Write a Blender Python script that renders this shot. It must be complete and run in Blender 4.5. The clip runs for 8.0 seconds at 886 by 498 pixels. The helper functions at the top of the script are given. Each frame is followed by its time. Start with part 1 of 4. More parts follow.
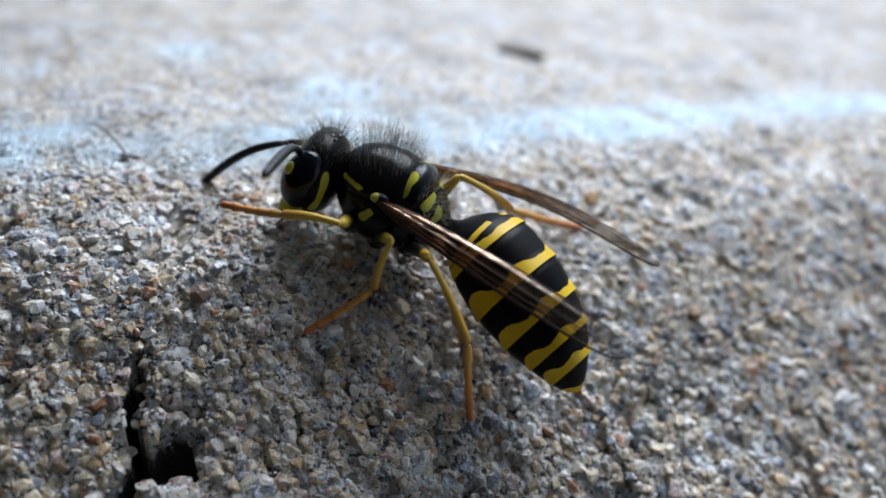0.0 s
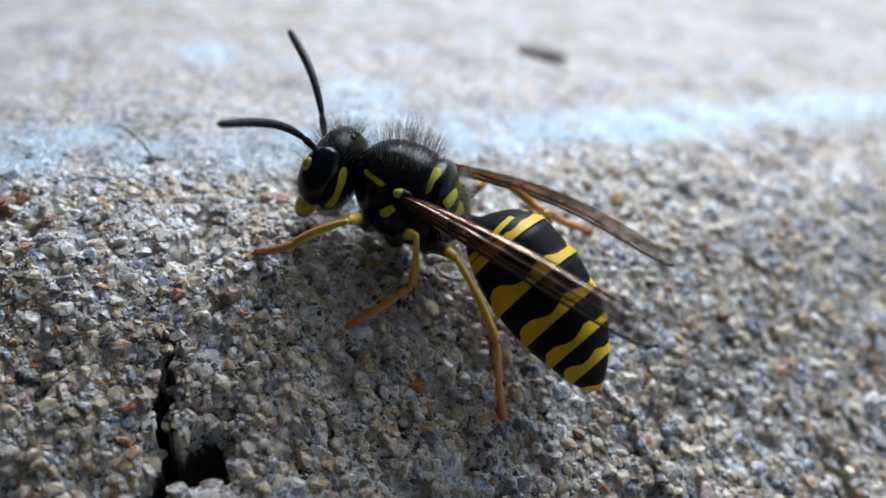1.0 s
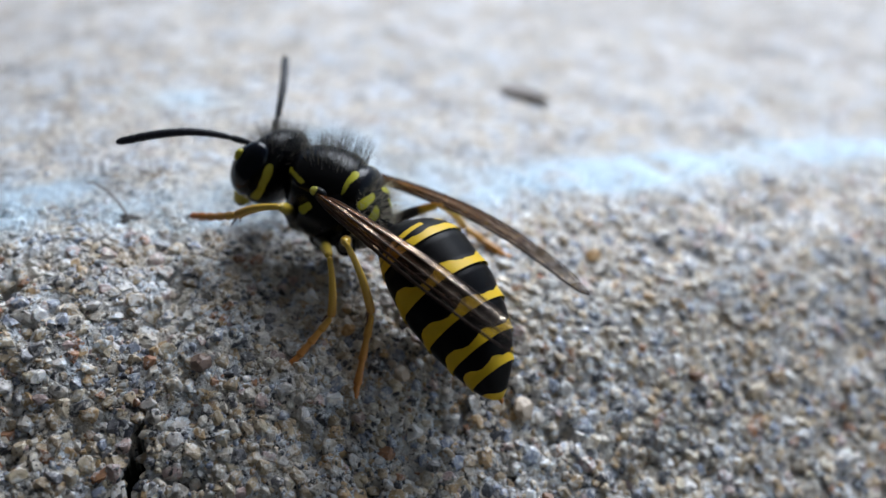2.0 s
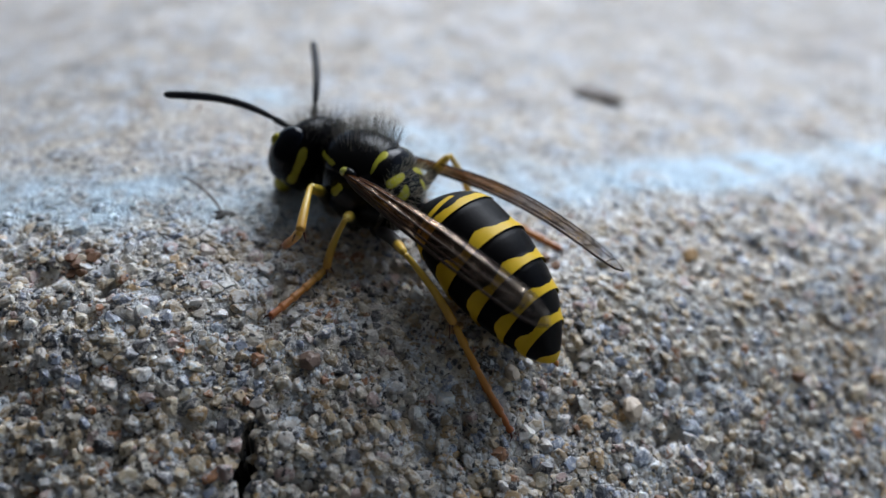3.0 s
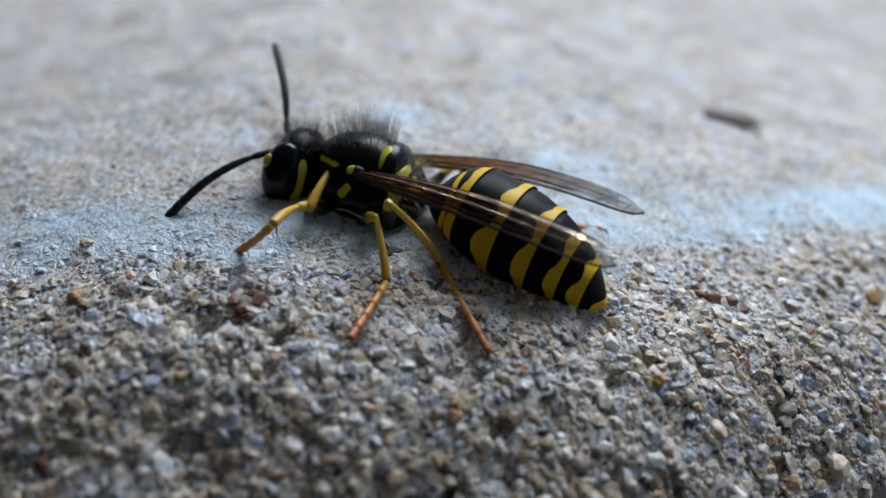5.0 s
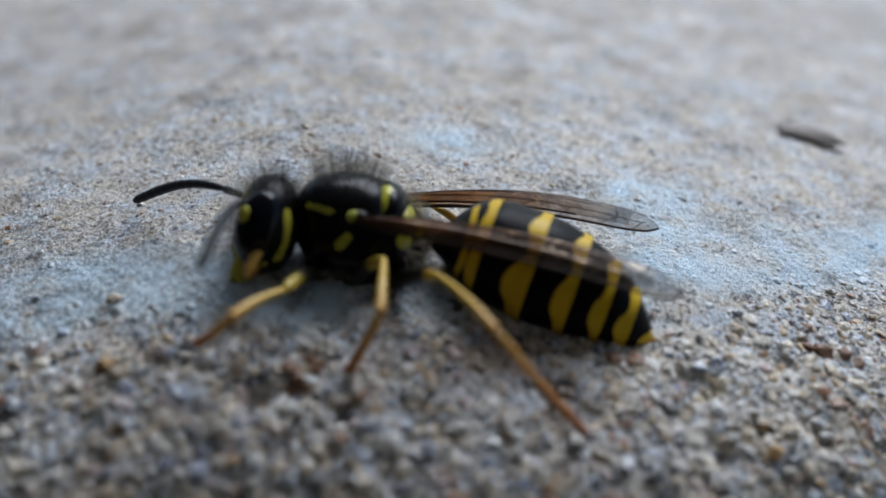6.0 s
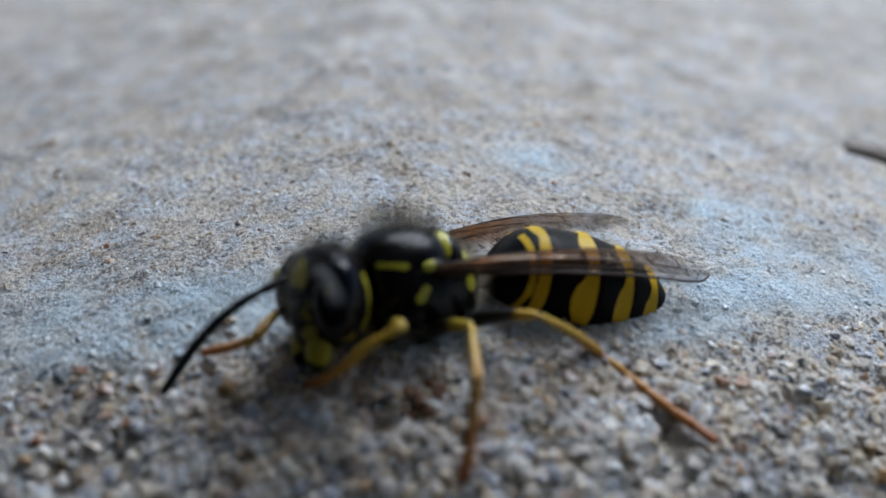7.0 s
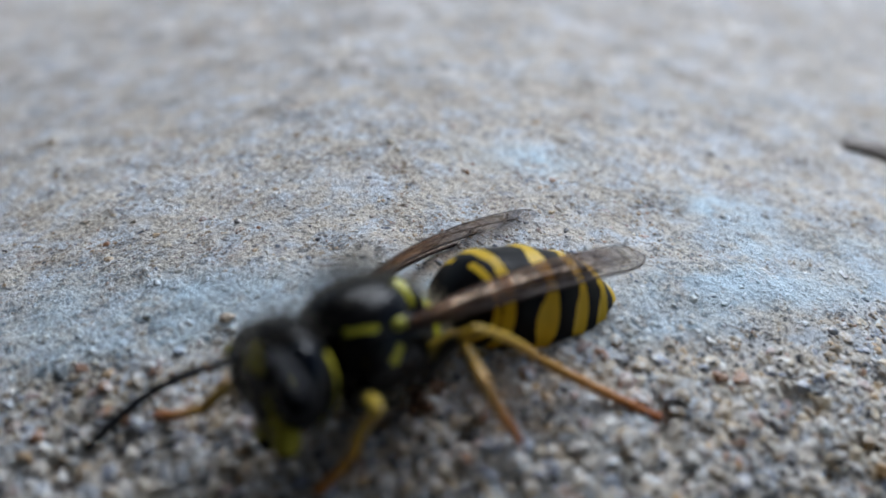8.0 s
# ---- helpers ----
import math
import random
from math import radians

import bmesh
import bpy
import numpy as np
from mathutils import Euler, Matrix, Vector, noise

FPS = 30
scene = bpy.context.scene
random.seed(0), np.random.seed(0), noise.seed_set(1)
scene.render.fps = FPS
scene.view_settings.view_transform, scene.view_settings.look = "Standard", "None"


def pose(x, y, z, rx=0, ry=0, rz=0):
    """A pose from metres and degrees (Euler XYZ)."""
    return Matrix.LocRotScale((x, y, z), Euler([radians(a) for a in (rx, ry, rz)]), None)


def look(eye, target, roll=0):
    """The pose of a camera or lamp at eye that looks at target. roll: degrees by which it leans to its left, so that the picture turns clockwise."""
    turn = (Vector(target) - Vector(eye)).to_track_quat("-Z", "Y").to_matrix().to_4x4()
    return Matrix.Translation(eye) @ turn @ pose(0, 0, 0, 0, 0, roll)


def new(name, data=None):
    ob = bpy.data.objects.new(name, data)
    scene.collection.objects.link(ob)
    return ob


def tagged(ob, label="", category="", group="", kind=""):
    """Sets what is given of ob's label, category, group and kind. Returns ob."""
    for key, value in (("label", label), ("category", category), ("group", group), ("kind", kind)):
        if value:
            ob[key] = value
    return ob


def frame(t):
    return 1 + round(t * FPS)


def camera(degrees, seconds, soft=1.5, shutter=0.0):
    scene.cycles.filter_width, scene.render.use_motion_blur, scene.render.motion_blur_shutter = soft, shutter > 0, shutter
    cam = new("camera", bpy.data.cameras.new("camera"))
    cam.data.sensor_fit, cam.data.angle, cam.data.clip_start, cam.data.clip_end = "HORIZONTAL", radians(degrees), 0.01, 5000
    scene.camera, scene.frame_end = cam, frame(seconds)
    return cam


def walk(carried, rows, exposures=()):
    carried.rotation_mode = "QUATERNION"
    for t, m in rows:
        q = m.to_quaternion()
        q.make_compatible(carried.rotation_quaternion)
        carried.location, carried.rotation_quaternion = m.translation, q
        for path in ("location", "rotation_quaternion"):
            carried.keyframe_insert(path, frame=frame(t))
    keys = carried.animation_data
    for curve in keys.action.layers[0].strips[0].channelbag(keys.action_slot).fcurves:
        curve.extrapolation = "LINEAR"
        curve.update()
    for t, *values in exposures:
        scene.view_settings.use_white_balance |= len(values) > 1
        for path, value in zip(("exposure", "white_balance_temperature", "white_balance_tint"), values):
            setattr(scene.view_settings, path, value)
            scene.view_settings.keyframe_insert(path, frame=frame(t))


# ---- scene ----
MM = 0.001
cam = camera(48.0, 8.0, soft=1.5)
cam.data.dof.use_dof = True
cam.data.dof.focus_distance = 33.4 * MM
cam.data.dof.aperture_fstop = 31.0
# seconds; x, y, z in millimetres; three angles in degrees
CAMERA = [
    (0, 0, 0, 14.84, 61, 0, 0),
    (0.5, -1.1, -0.02, 14.29, 61.57, 0.4, 0.22),
    (1, -0.94, 0.05, 14.57, 61.41, 0.23, 0.04),
    (1.5, -0.01, 0.23, 15.68, 60.76, 0.21, 0.41),
    (1.7, 0.31, 0.81, 16.55, 60.42, 0.21, 0.44),
    (2.8, -2.07, 1.71, 17.58, 60.56, -0.51, 0.33),
    (3, -4.09, 1.66, 16.16, 61.41, -0.42, -0.24),
    (3.5, -6.1, 2.45, 17.67, 60.92, -1.46, -0.51),
    (4, -6.58, 2.6, 17.43, 60.92, -1.28, -0.61),
    (4.5, -9.39, 3.08, 16.95, 61.16, -1.68, -1.25),
    (5, -11.87, 5.15, 15.98, 61.13, -2.14, -2.08),
    (5.2, -13.82, 6.81, 15.86, 60.92, -2.31, -2.62),
    (6.3, -14.24, 9.89, 15.48, 60.47, -1.8, -2.72),
    (6.5, -14.25, 9.97, 15.6, 60.26, -1.88, -2.67),
    (7, -18.01, 10.06, 16.47, 60.1, -2.5, -3.33),
    (7.5, -17.99, 9.99, 16.45, 60.1, -2.45, -3.47),
    (8, -17.99, 9.93, 16.39, 60.18, -2.4, -3.42),
]


def mm_pose(x, y, z, rx=0, ry=0, rz=0):
    return pose(x * MM, y * MM, z * MM, rx, ry, rz)


walk(cam, [(r[0], mm_pose(*r[1:])) for r in CAMERA], exposures=[(t, 1.47 + e) for t, e in ((0.0, 0.03), (1.5, 0.02), (2.9, -0.25), (5.0, -0.35), (6.5, -0.62), (8.0, -0.52))])

# ---- light: an overcast sky, with the brightest part beyond the stone ----
SUN_UP, SUN_ROUND = 52.0, 25.0
world = bpy.data.worlds.new("world")
scene.world = world
world.use_nodes = True
sky = world.node_tree.nodes.new("ShaderNodeTexSky")
sky.sky_type, sky.sun_disc = "NISHITA", False
sky.sun_elevation, sky.sun_rotation = radians(SUN_UP), radians(SUN_ROUND)
world.node_tree.links.new(sky.outputs[0], world.node_tree.nodes["Background"].inputs[0])
world.node_tree.nodes["Background"].inputs[1].default_value = 0.052
sun = new("sun", bpy.data.lights.new("sun", "SUN"))
sun.data.energy, sun.data.angle, sun.data.color = 2.3, radians(46), (0.89, 0.97, 1.085)
toward_sun = Vector((math.sin(radians(SUN_ROUND)) * math.cos(radians(SUN_UP)), math.cos(radians(SUN_ROUND)) * math.cos(radians(SUN_UP)), math.sin(radians(SUN_UP))))
sun.matrix_world = look(toward_sun * 2, (0, 0, 0))


# ---- materials ----
class Graph:
    """A node material that is written as plain calls."""

    def __init__(self, name):
        self.mat = bpy.data.materials.new(name)
        self.mat.use_nodes = True
        self.tree = self.mat.node_tree
        self.out = self.tree.nodes["Material Output"]
        self.base = self.tree.nodes["Principled BSDF"]

    def put(self, socket, value):
        if isinstance(value, bpy.types.NodeSocket):
            self.tree.links.new(value, socket)
        else:
            socket.default_value = value

    def position(self):
        return self.tree.nodes.new("ShaderNodeNewGeometry").outputs["Position"]

    def local(self):
        return self.tree.nodes.new("ShaderNodeTexCoord").outputs["Object"]

    def attribute(self, name):
        n = self.tree.nodes.new("ShaderNodeAttribute")
        n.attribute_name = name
        return n.outputs["Fac"]

    def noise(self, where, per_mm, detail=3.0, rough=0.55, distortion=0.0):
        n = self.tree.nodes.new("ShaderNodeTexNoise")
        self.put(n.inputs["Vector"], where)
        n.inputs["Scale"].default_value = per_mm * 1000
        n.inputs["Detail"].default_value = detail
        n.inputs["Roughness"].default_value = rough
        n.inputs["Distortion"].default_value = distortion
        return n.outputs["Fac"]

    def cells(self, where, per_mm):
        n = self.tree.nodes.new("ShaderNodeTexVoronoi")
        self.put(n.inputs["Vector"], where)
        n.inputs["Scale"].default_value = per_mm * 1000
        return n

    def math(self, op, a, b=0.0, c=0.0):
        n = self.tree.nodes.new("ShaderNodeMath")
        n.operation = op
        for s, v in zip(n.inputs, (a, b, c)):
            self.put(s, v)
        return n.outputs[0]

    def axes(self, where):
        n = self.tree.nodes.new("ShaderNodeSeparateXYZ")
        self.put(n.inputs[0], where)
        return n.outputs

    def ramp(self, fac, stops, constant=False):
        n = self.tree.nodes.new("ShaderNodeValToRGB")
        e = n.color_ramp.elements
        while len(e) < len(stops):
            e.new(0.5)
        for el, (at, col) in zip(e, stops):
            el.position = at
            el.color = (*col, 1) if isinstance(col, tuple) else (col, col, col, 1)
        if constant:
            n.color_ramp.interpolation = "CONSTANT"
        self.put(n.inputs[0], fac)
        return n.outputs[0]

    def mix(self, fac, a, b, kind="MIX"):
        n = self.tree.nodes.new("ShaderNodeMix")
        n.data_type, n.blend_type = "RGBA", kind
        self.put(n.inputs["Factor"], fac)
        self.put(n.inputs[6], a if isinstance(a, bpy.types.NodeSocket) else (*a, 1))
        self.put(n.inputs[7], b if isinstance(b, bpy.types.NodeSocket) else (*b, 1))
        return n.outputs[2]

    def bump(self, height, distance_mm, strength=1.0):
        n = self.tree.nodes.new("ShaderNodeBump")
        n.inputs["Distance"].default_value = distance_mm * MM
        n.inputs["Strength"].default_value = strength
        self.put(n.inputs["Height"], height)
        self.put(self.base.inputs["Normal"], n.outputs[0])

    def finish(self, color, rough, spec=0.5):
        self.put(self.base.inputs["Base Color"], color if isinstance(color, bpy.types.NodeSocket) else (*color, 1))
        self.put(self.base.inputs["Roughness"], rough)
        self.put(self.base.inputs["Specular IOR Level"], spec)
        return self.mat


SAND = [(0.0, (0.44, 0.34, 0.22)), (0.12, (0.46, 0.41, 0.34)), (0.25, (0.33, 0.25, 0.16)), (0.35, (0.54, 0.45, 0.32)), (0.45, (0.27, 0.295, 0.36)), (0.55, (0.40, 0.36, 0.31)),
        (0.63, (0.15, 0.145, 0.155)), (0.69, (0.46, 0.31, 0.16)), (0.77, (0.58, 0.54, 0.50)), (0.84, (0.05, 0.052, 0.062)), (0.895, (0.34, 0.16, 0.075)), (0.925, (0.45, 0.33, 0.30)), (0.97, (0.78, 0.75, 0.71))]


def weathering(g, where, color, crusted, pored):
    """What lies over cement and grains alike: pale lime crust in flecks, and small dark pores."""
    broad = g.noise(where, 0.35, 3.0, 0.6)
    crust = g.ramp(g.math("MULTIPLY_ADD", g.math("SUBTRACT", broad, 0.5), 0.35, g.noise(where, 4.2, 4.0, 0.75)), [(0.60 - crusted, 0.0), (0.68 - crusted, 0.85)])
    thin = g.ramp(g.math("MULTIPLY", g.axes(where)[1], 10.0), [(0.42, 1.0), (0.60, 0.6)])
    crust = g.math("MULTIPLY", crust, thin)
    color = g.mix(crust, color, g.ramp(g.noise(where, 0.9, 2.0), [(0.40, (0.72, 0.66, 0.57)), (0.52, (0.68, 0.67, 0.65)), (0.62, (0.66, 0.71, 0.76))]))
    worn = g.ramp(g.math("MULTIPLY", g.axes(where)[1], 10.0), [(0.35, 1.0), (0.41, 0.4)])
    pores = g.math("MULTIPLY", worn, g.ramp(g.math("MULTIPLY_ADD", g.math("SUBTRACT", broad, 0.5), 0.2, g.noise(where, 3.3, 3.0, 0.65)), [(0.28 + pored, 0.95), (0.34 + pored, 0.0)]))
    return g.mix(pores, color, (0.035, 0.034, 0.036))


def blue_residue(g, where, color):
    """Worn pale-blue paint: a strip along the crest of the edge and two blots behind it."""
    x, y, z = g.axes(where)
    x, y = g.math("MULTIPLY", x, 1000.0), g.math("MULTIPLY", y, 1000.0)
    wobble = g.math("MULTIPLY", g.math("SUBTRACT", g.noise(where, 0.25, 2.0), 0.5), 3.0)
    bend = g.math("MULTIPLY_ADD", g.math("MAXIMUM", g.math("ADD", x, 10.5), 0.0), 0.365, 35.3)
    off = g.math("ADD", g.math("SUBTRACT", y, bend), wobble)
    strip = g.math("POWER", 2.718, g.math("MULTIPLY", g.math("MULTIPLY", off, off), -0.75))
    total = strip
    for cx, cy, sx, sy, a in ((-11.8, 44.5, 1.8, 1.1, 0.7), (-4.3, 42.0, 1.8, 1.0, 1.5), (-2.0, 39.4, 3.4, 1.3, 1.3), (-23.5, 36.3, 3.5, 1.2, 0.8), (5.5, 41.0, 3.0, 0.9, 0.5), (-28.0, 38.0, 2.5, 1.2, 0.4)):
        dx, dy = g.math("MULTIPLY", g.math("SUBTRACT", x, cx), 1 / sx), g.math("MULTIPLY", g.math("SUBTRACT", y, cy), 1 / sy)
        r2 = g.math("ADD", g.math("MULTIPLY", dx, dx), g.math("MULTIPLY", dy, dy))
        total = g.math("ADD", total, g.math("MULTIPLY", g.math("POWER", 2.718, g.math("MULTIPLY", r2, -1.0)), a))
    patchy = g.ramp(g.noise(where, 0.13, 2.0), [(0.35, 0.35), (0.55, 1.0)])
    worn = g.math("MULTIPLY", patchy, g.ramp(g.noise(where, 0.7, 4.0, 0.65), [(0.36, 0.25), (0.52, 1.0)]))
    fac = g.math("MULTIPLY", g.math("MINIMUM", g.math("MULTIPLY", total, 1.4), 1.0), g.math("MULTIPLY", worn, 0.9))
    return g.mix(fac, color, (0.60, 0.76, 0.87))


def concrete_material():
    g = Graph("sandy_concrete")
    p = g.position()
    cell = g.cells(p, 1.1)
    grains = g.ramp(g.axes(cell.outputs["Color"])[0], SAND, constant=True)
    blotch = g.ramp(g.noise(p, 0.22, 4.0, 0.65), [(0.3, (0.20, 0.18, 0.165)), (0.45, (0.30, 0.285, 0.275)), (0.55, (0.46, 0.45, 0.455)), (0.68, (0.35, 0.31, 0.26))])
    col = g.mix(0.25, blotch, grains)
    far = g.ramp(g.noise(p, 0.28, 4.0, 0.6), [(0.38, (0.76, 0.67, 0.58)), (0.5, (1.0, 0.96, 0.92)), (0.60, (1.25, 1.25, 1.26))])
    col = g.mix(1.0, col, far, "MULTIPLY")
    col = g.mix(1.0, col, g.ramp(g.noise(p, 0.75, 3.0, 0.6), [(0.34, (0.66, 0.60, 0.54)), (0.43, (0.95, 0.90, 0.82)), (0.53, (1.0, 1.0, 1.0)), (0.62, (1.42, 1.47, 1.55))]), "MULTIPLY")
    col = weathering(g, p, col, 0.21, 0.115)
    col = blue_residue(g, p, col)
    # dark mossy soil colour that also paints in the shade inside the hollows
    soil_shade = g.mix(g.noise(p, 1.5, 3.0), (0.012, 0.011, 0.009), (0.035, 0.034, 0.018))
    col = g.mix(g.ramp(g.math("MULTIPLY_ADD", g.noise(p, 2.0, 3.0), 0.5, g.attribute("soil_shade")), [(0.5, 0.0), (0.85, 1.0)]), col, soil_shade)
    g.bump(g.noise(p, 4.5, 5.0, 0.7), 0.25, 0.9)
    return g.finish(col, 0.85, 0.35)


def grain_material():
    g = Graph("sand_grains")
    p = g.position()
    island = g.tree.nodes.new("ShaderNodeNewGeometry").outputs["Random Per Island"]
    single = g.tree.nodes.new("ShaderNodeObjectInfo").outputs["Random"]
    pick = g.math("FRACT", g.math("MULTIPLY_ADD", single, 7.31, island))
    col = g.ramp(pick, SAND, constant=True)
    tone = g.ramp(g.noise(p, 4.0, 4.0, 0.65), [(0.28, 0.55), (0.72, 1.35)])
    col = g.mix(1.0, col, tone, "MULTIPLY")
    col = weathering(g, p, col, 0.10, 0.065)
    col = blue_residue(g, p, col)
    g.bump(g.noise(p, 8.0, 4.0, 0.7), 0.05, 0.6)
    g.base.inputs["Subsurface Weight"].default_value = 0.45
    g.base.inputs["Subsurface Radius"].default_value = (0.9, 0.75, 0.6)
    g.base.inputs["Subsurface Scale"].default_value = 0.12 * MM
    return g.finish(col, g.ramp(pick, [(0.0, 0.55), (0.5, 0.25), (1.0, 0.5)]), 0.6)


def tinted_grain_material(name, color, rough):
    g = Graph(name)
    n = g.noise(g.position(), 3.5, 4.0, 0.7)
    g.bump(n, 0.05, 0.6)
    return g.finish(g.mix(n, tuple(c * 0.6 for c in color), tuple(min(1, c * 1.35) for c in color)), rough)


def cuticle_material(name, yellow, gloss=0.28, shine=0.22):
    """Black shell with yellow markings; the attribute mark is above a half inside a marking."""
    g = Graph(name)
    where = g.local()
    ragged = g.math("MULTIPLY", g.math("SUBTRACT", g.noise(where, 4.0, 2.0), 0.5), 0.22)
    fac = g.ramp(g.math("ADD", g.attribute("mark"), ragged), [(0.46, 0.0), (0.54, 1.0)])
    tone = g.noise(where, 1.2, 3.0)
    y = g.mix(tone, tuple(c * 0.8 for c in yellow), tuple(c * 1.1 for c in yellow))
    col = g.mix(fac, (0.0025, 0.0022, 0.0025), y)
    g.bump(g.noise(where, 14.0, 2.0), 0.012, 0.5)
    return g.finish(col, g.ramp(g.noise(where, 2.0, 3.0), [(0.3, gloss), (0.7, gloss + 0.12)]), g.math("MULTIPLY_ADD", fac, 0.1, shine))


def leg_material(name, dark_to):
    """Black at the body, yellow along the leg, orange at the foot; the attribute along runs from 0 to 1."""
    g = Graph(name)
    a = g.math("ADD", g.attribute("along"), g.math("MULTIPLY", g.math("SUBTRACT", g.noise(g.local(), 2.5, 2.0), 0.5), 0.12))
    col = g.ramp(a, dark_to)
    g.bump(g.noise(g.local(), 12.0, 2.0), 0.015, 0.5)
    return g.finish(col, 0.38)


def wing_material():
    g = Graph("wing_membrane")
    along, where = g.attribute("along"), g.local()
    see = g.tree.nodes.new("ShaderNodeBsdfTransparent")
    tint = g.ramp(g.math("MULTIPLY_ADD", g.noise(where, 0.8, 3.0), 0.25, along), [(0.1, (0.90, 0.74, 0.53)), (0.45, (0.80, 0.68, 0.59)), (0.8, (0.84, 0.80, 0.78)), (1.0, (0.84, 0.83, 0.83))])
    g.put(see.inputs[0], tint)
    g.finish(g.ramp(along, [(0.0, (0.24, 0.10, 0.04)), (0.5, (0.16, 0.09, 0.05)), (1.0, (0.34, 0.30, 0.27))]), 0.2, 0.6)
    g.bump(g.noise(where, 1.3, 3.0), 0.16, 0.8)
    blend = g.tree.nodes.new("ShaderNodeMixShader")
    g.put(blend.inputs[0], g.ramp(along, [(0.0, 0.2), (0.4, 0.11), (1.0, 0.09)]))
    g.tree.links.new(see.outputs[0], blend.inputs[1])
    g.tree.links.new(g.base.outputs[0], blend.inputs[2])
    sheen = g.tree.nodes.new("ShaderNodeBsdfGlossy")
    sheen.inputs["Roughness"].default_value = 0.2
    g.put(sheen.inputs["Color"], g.ramp(g.noise(where, 1.3, 2.0), [(0.42, (0.005, 0.004, 0.003)), (0.66, (0.085, 0.072, 0.055))]))
    g.tree.links.new(g.base.inputs["Normal"].links[0].from_socket, sheen.inputs["Normal"])
    both = g.tree.nodes.new("ShaderNodeAddShader")
    g.tree.links.new(blend.outputs[0], both.inputs[0])
    g.tree.links.new(sheen.outputs[0], both.inputs[1])
    g.tree.links.new(both.outputs[0], g.out.inputs[0])
    return g.mat


def plain_material(name, color, rough, spec=0.5, per_mm=3.0):
    g = Graph(name)
    n = g.noise(g.local(), per_mm, 3.0)
    g.bump(n, 0.02, 0.4)
    return g.finish(g.mix(n, tuple(c * 0.7 for c in color), tuple(min(1, c * 1.3) for c in color)), rough, spec)


CONCRETE, GRAIN = concrete_material(), grain_material()
THORAX_SHELL = cuticle_material("thorax_shell", (0.46, 0.43, 0.04), 0.17, 0.18)
HEAD_SHELL = cuticle_material("head_shell", (0.42, 0.37, 0.04), 0.24, 0.07)
ABDOMEN_SHELL = cuticle_material("abdomen_shell", (0.64, 0.41, 0.016), 0.34, 0.06)
EYE = plain_material("compound_eye", (0.002, 0.003, 0.006), 0.13, 0.2, 10.0)
OCELLUS = plain_material("simple_eye", (0.012, 0.012, 0.014), 0.1, 0.6)
HAIR = plain_material("dark_hair", (0.2, 0.18, 0.15), 0.35)
PALE_HAIR = plain_material("pale_hair", (0.50, 0.44, 0.33), 0.5)
ANTENNA = plain_material("antenna_shell", (0.010, 0.010, 0.014), 0.5, 0.25)
FEMUR_DARK = leg_material("dark_femur", [(0.0, (0.012, 0.011, 0.011)), (0.72, (0.014, 0.012, 0.01)), (0.82, (0.55, 0.33, 0.03)), (1.0, (0.62, 0.40, 0.05))])
FEMUR_LIGHT = leg_material("half_dark_femur", [(0.0, (0.010, 0.009, 0.009)), (0.60, (0.02, 0.017, 0.009)), (0.74, (0.40, 0.29, 0.03)), (1.0, (0.56, 0.39, 0.05))])
TIBIA = leg_material("yellow_tibia", [(0.0, (0.62, 0.40, 0.05)), (0.5, (0.60, 0.37, 0.045)), (1.0, (0.54, 0.27, 0.045))])
TARSUS = leg_material("orange_tarsus", [(0.0, (0.60, 0.33, 0.05)), (0.4, (0.58, 0.24, 0.04)), (1.0, (0.40, 0.11, 0.03))])
CLAW = plain_material("claw", (0.10, 0.03, 0.015), 0.4)
MEMBRANE = wing_material()
VEIN = plain_material("wing_vein", (0.035, 0.018, 0.012), 0.5, 0.25)
TEGULA_MAT = cuticle_material("tegula_shell", (0.50, 0.48, 0.08))


# ---- mesh helpers ----
def part(name, bm, mat, parent, label="", kind=""):
    me = bpy.data.meshes.new(name)
    bm.to_mesh(me)
    bm.free()
    me.materials.append(mat)
    me.polygons.foreach_set("use_smooth", [True] * len(me.polygons))
    ob = new(name, me)
    ob.parent = parent
    return tagged(ob, label, kind=kind)


def array_mesh(name, v, f, mat, smooth=True):
    """A mesh from arrays of places and of equal faces."""
    me = bpy.data.meshes.new(name)
    n, k = f.shape
    me.vertices.add(len(v))
    me.vertices.foreach_set("co", np.ascontiguousarray(v, dtype=np.float32).ravel())
    me.loops.add(n * k)
    me.loops.foreach_set("vertex_index", np.ascontiguousarray(f, dtype=np.int32).ravel())
    me.polygons.add(n)
    me.polygons.foreach_set("loop_start", np.arange(n, dtype=np.int32) * k)
    me.update(calc_edges=True)
    me.materials.append(mat)
    me.polygons.foreach_set("use_smooth", [smooth] * n)
    me.validate()
    return me


def grid_faces(nu, nv, wrap):
    """Quads of a grid with nu rows of nv places; wrap closes each row."""
    i, j = np.meshgrid(np.arange(nu - 1), np.arange(nv if wrap else nv - 1), indexing="ij")
    j2 = (j + 1) % nv
    return np.stack([i * nv + j, i * nv + j2, (i + 1) * nv + j2, (i + 1) * nv + j], -1).reshape(-1, 4)


def set_attribute(me, name, values):
    a = me.attributes.new(name, "FLOAT", "POINT")
    a.data.foreach_set("value", np.ascontiguousarray(values, dtype=np.float32))


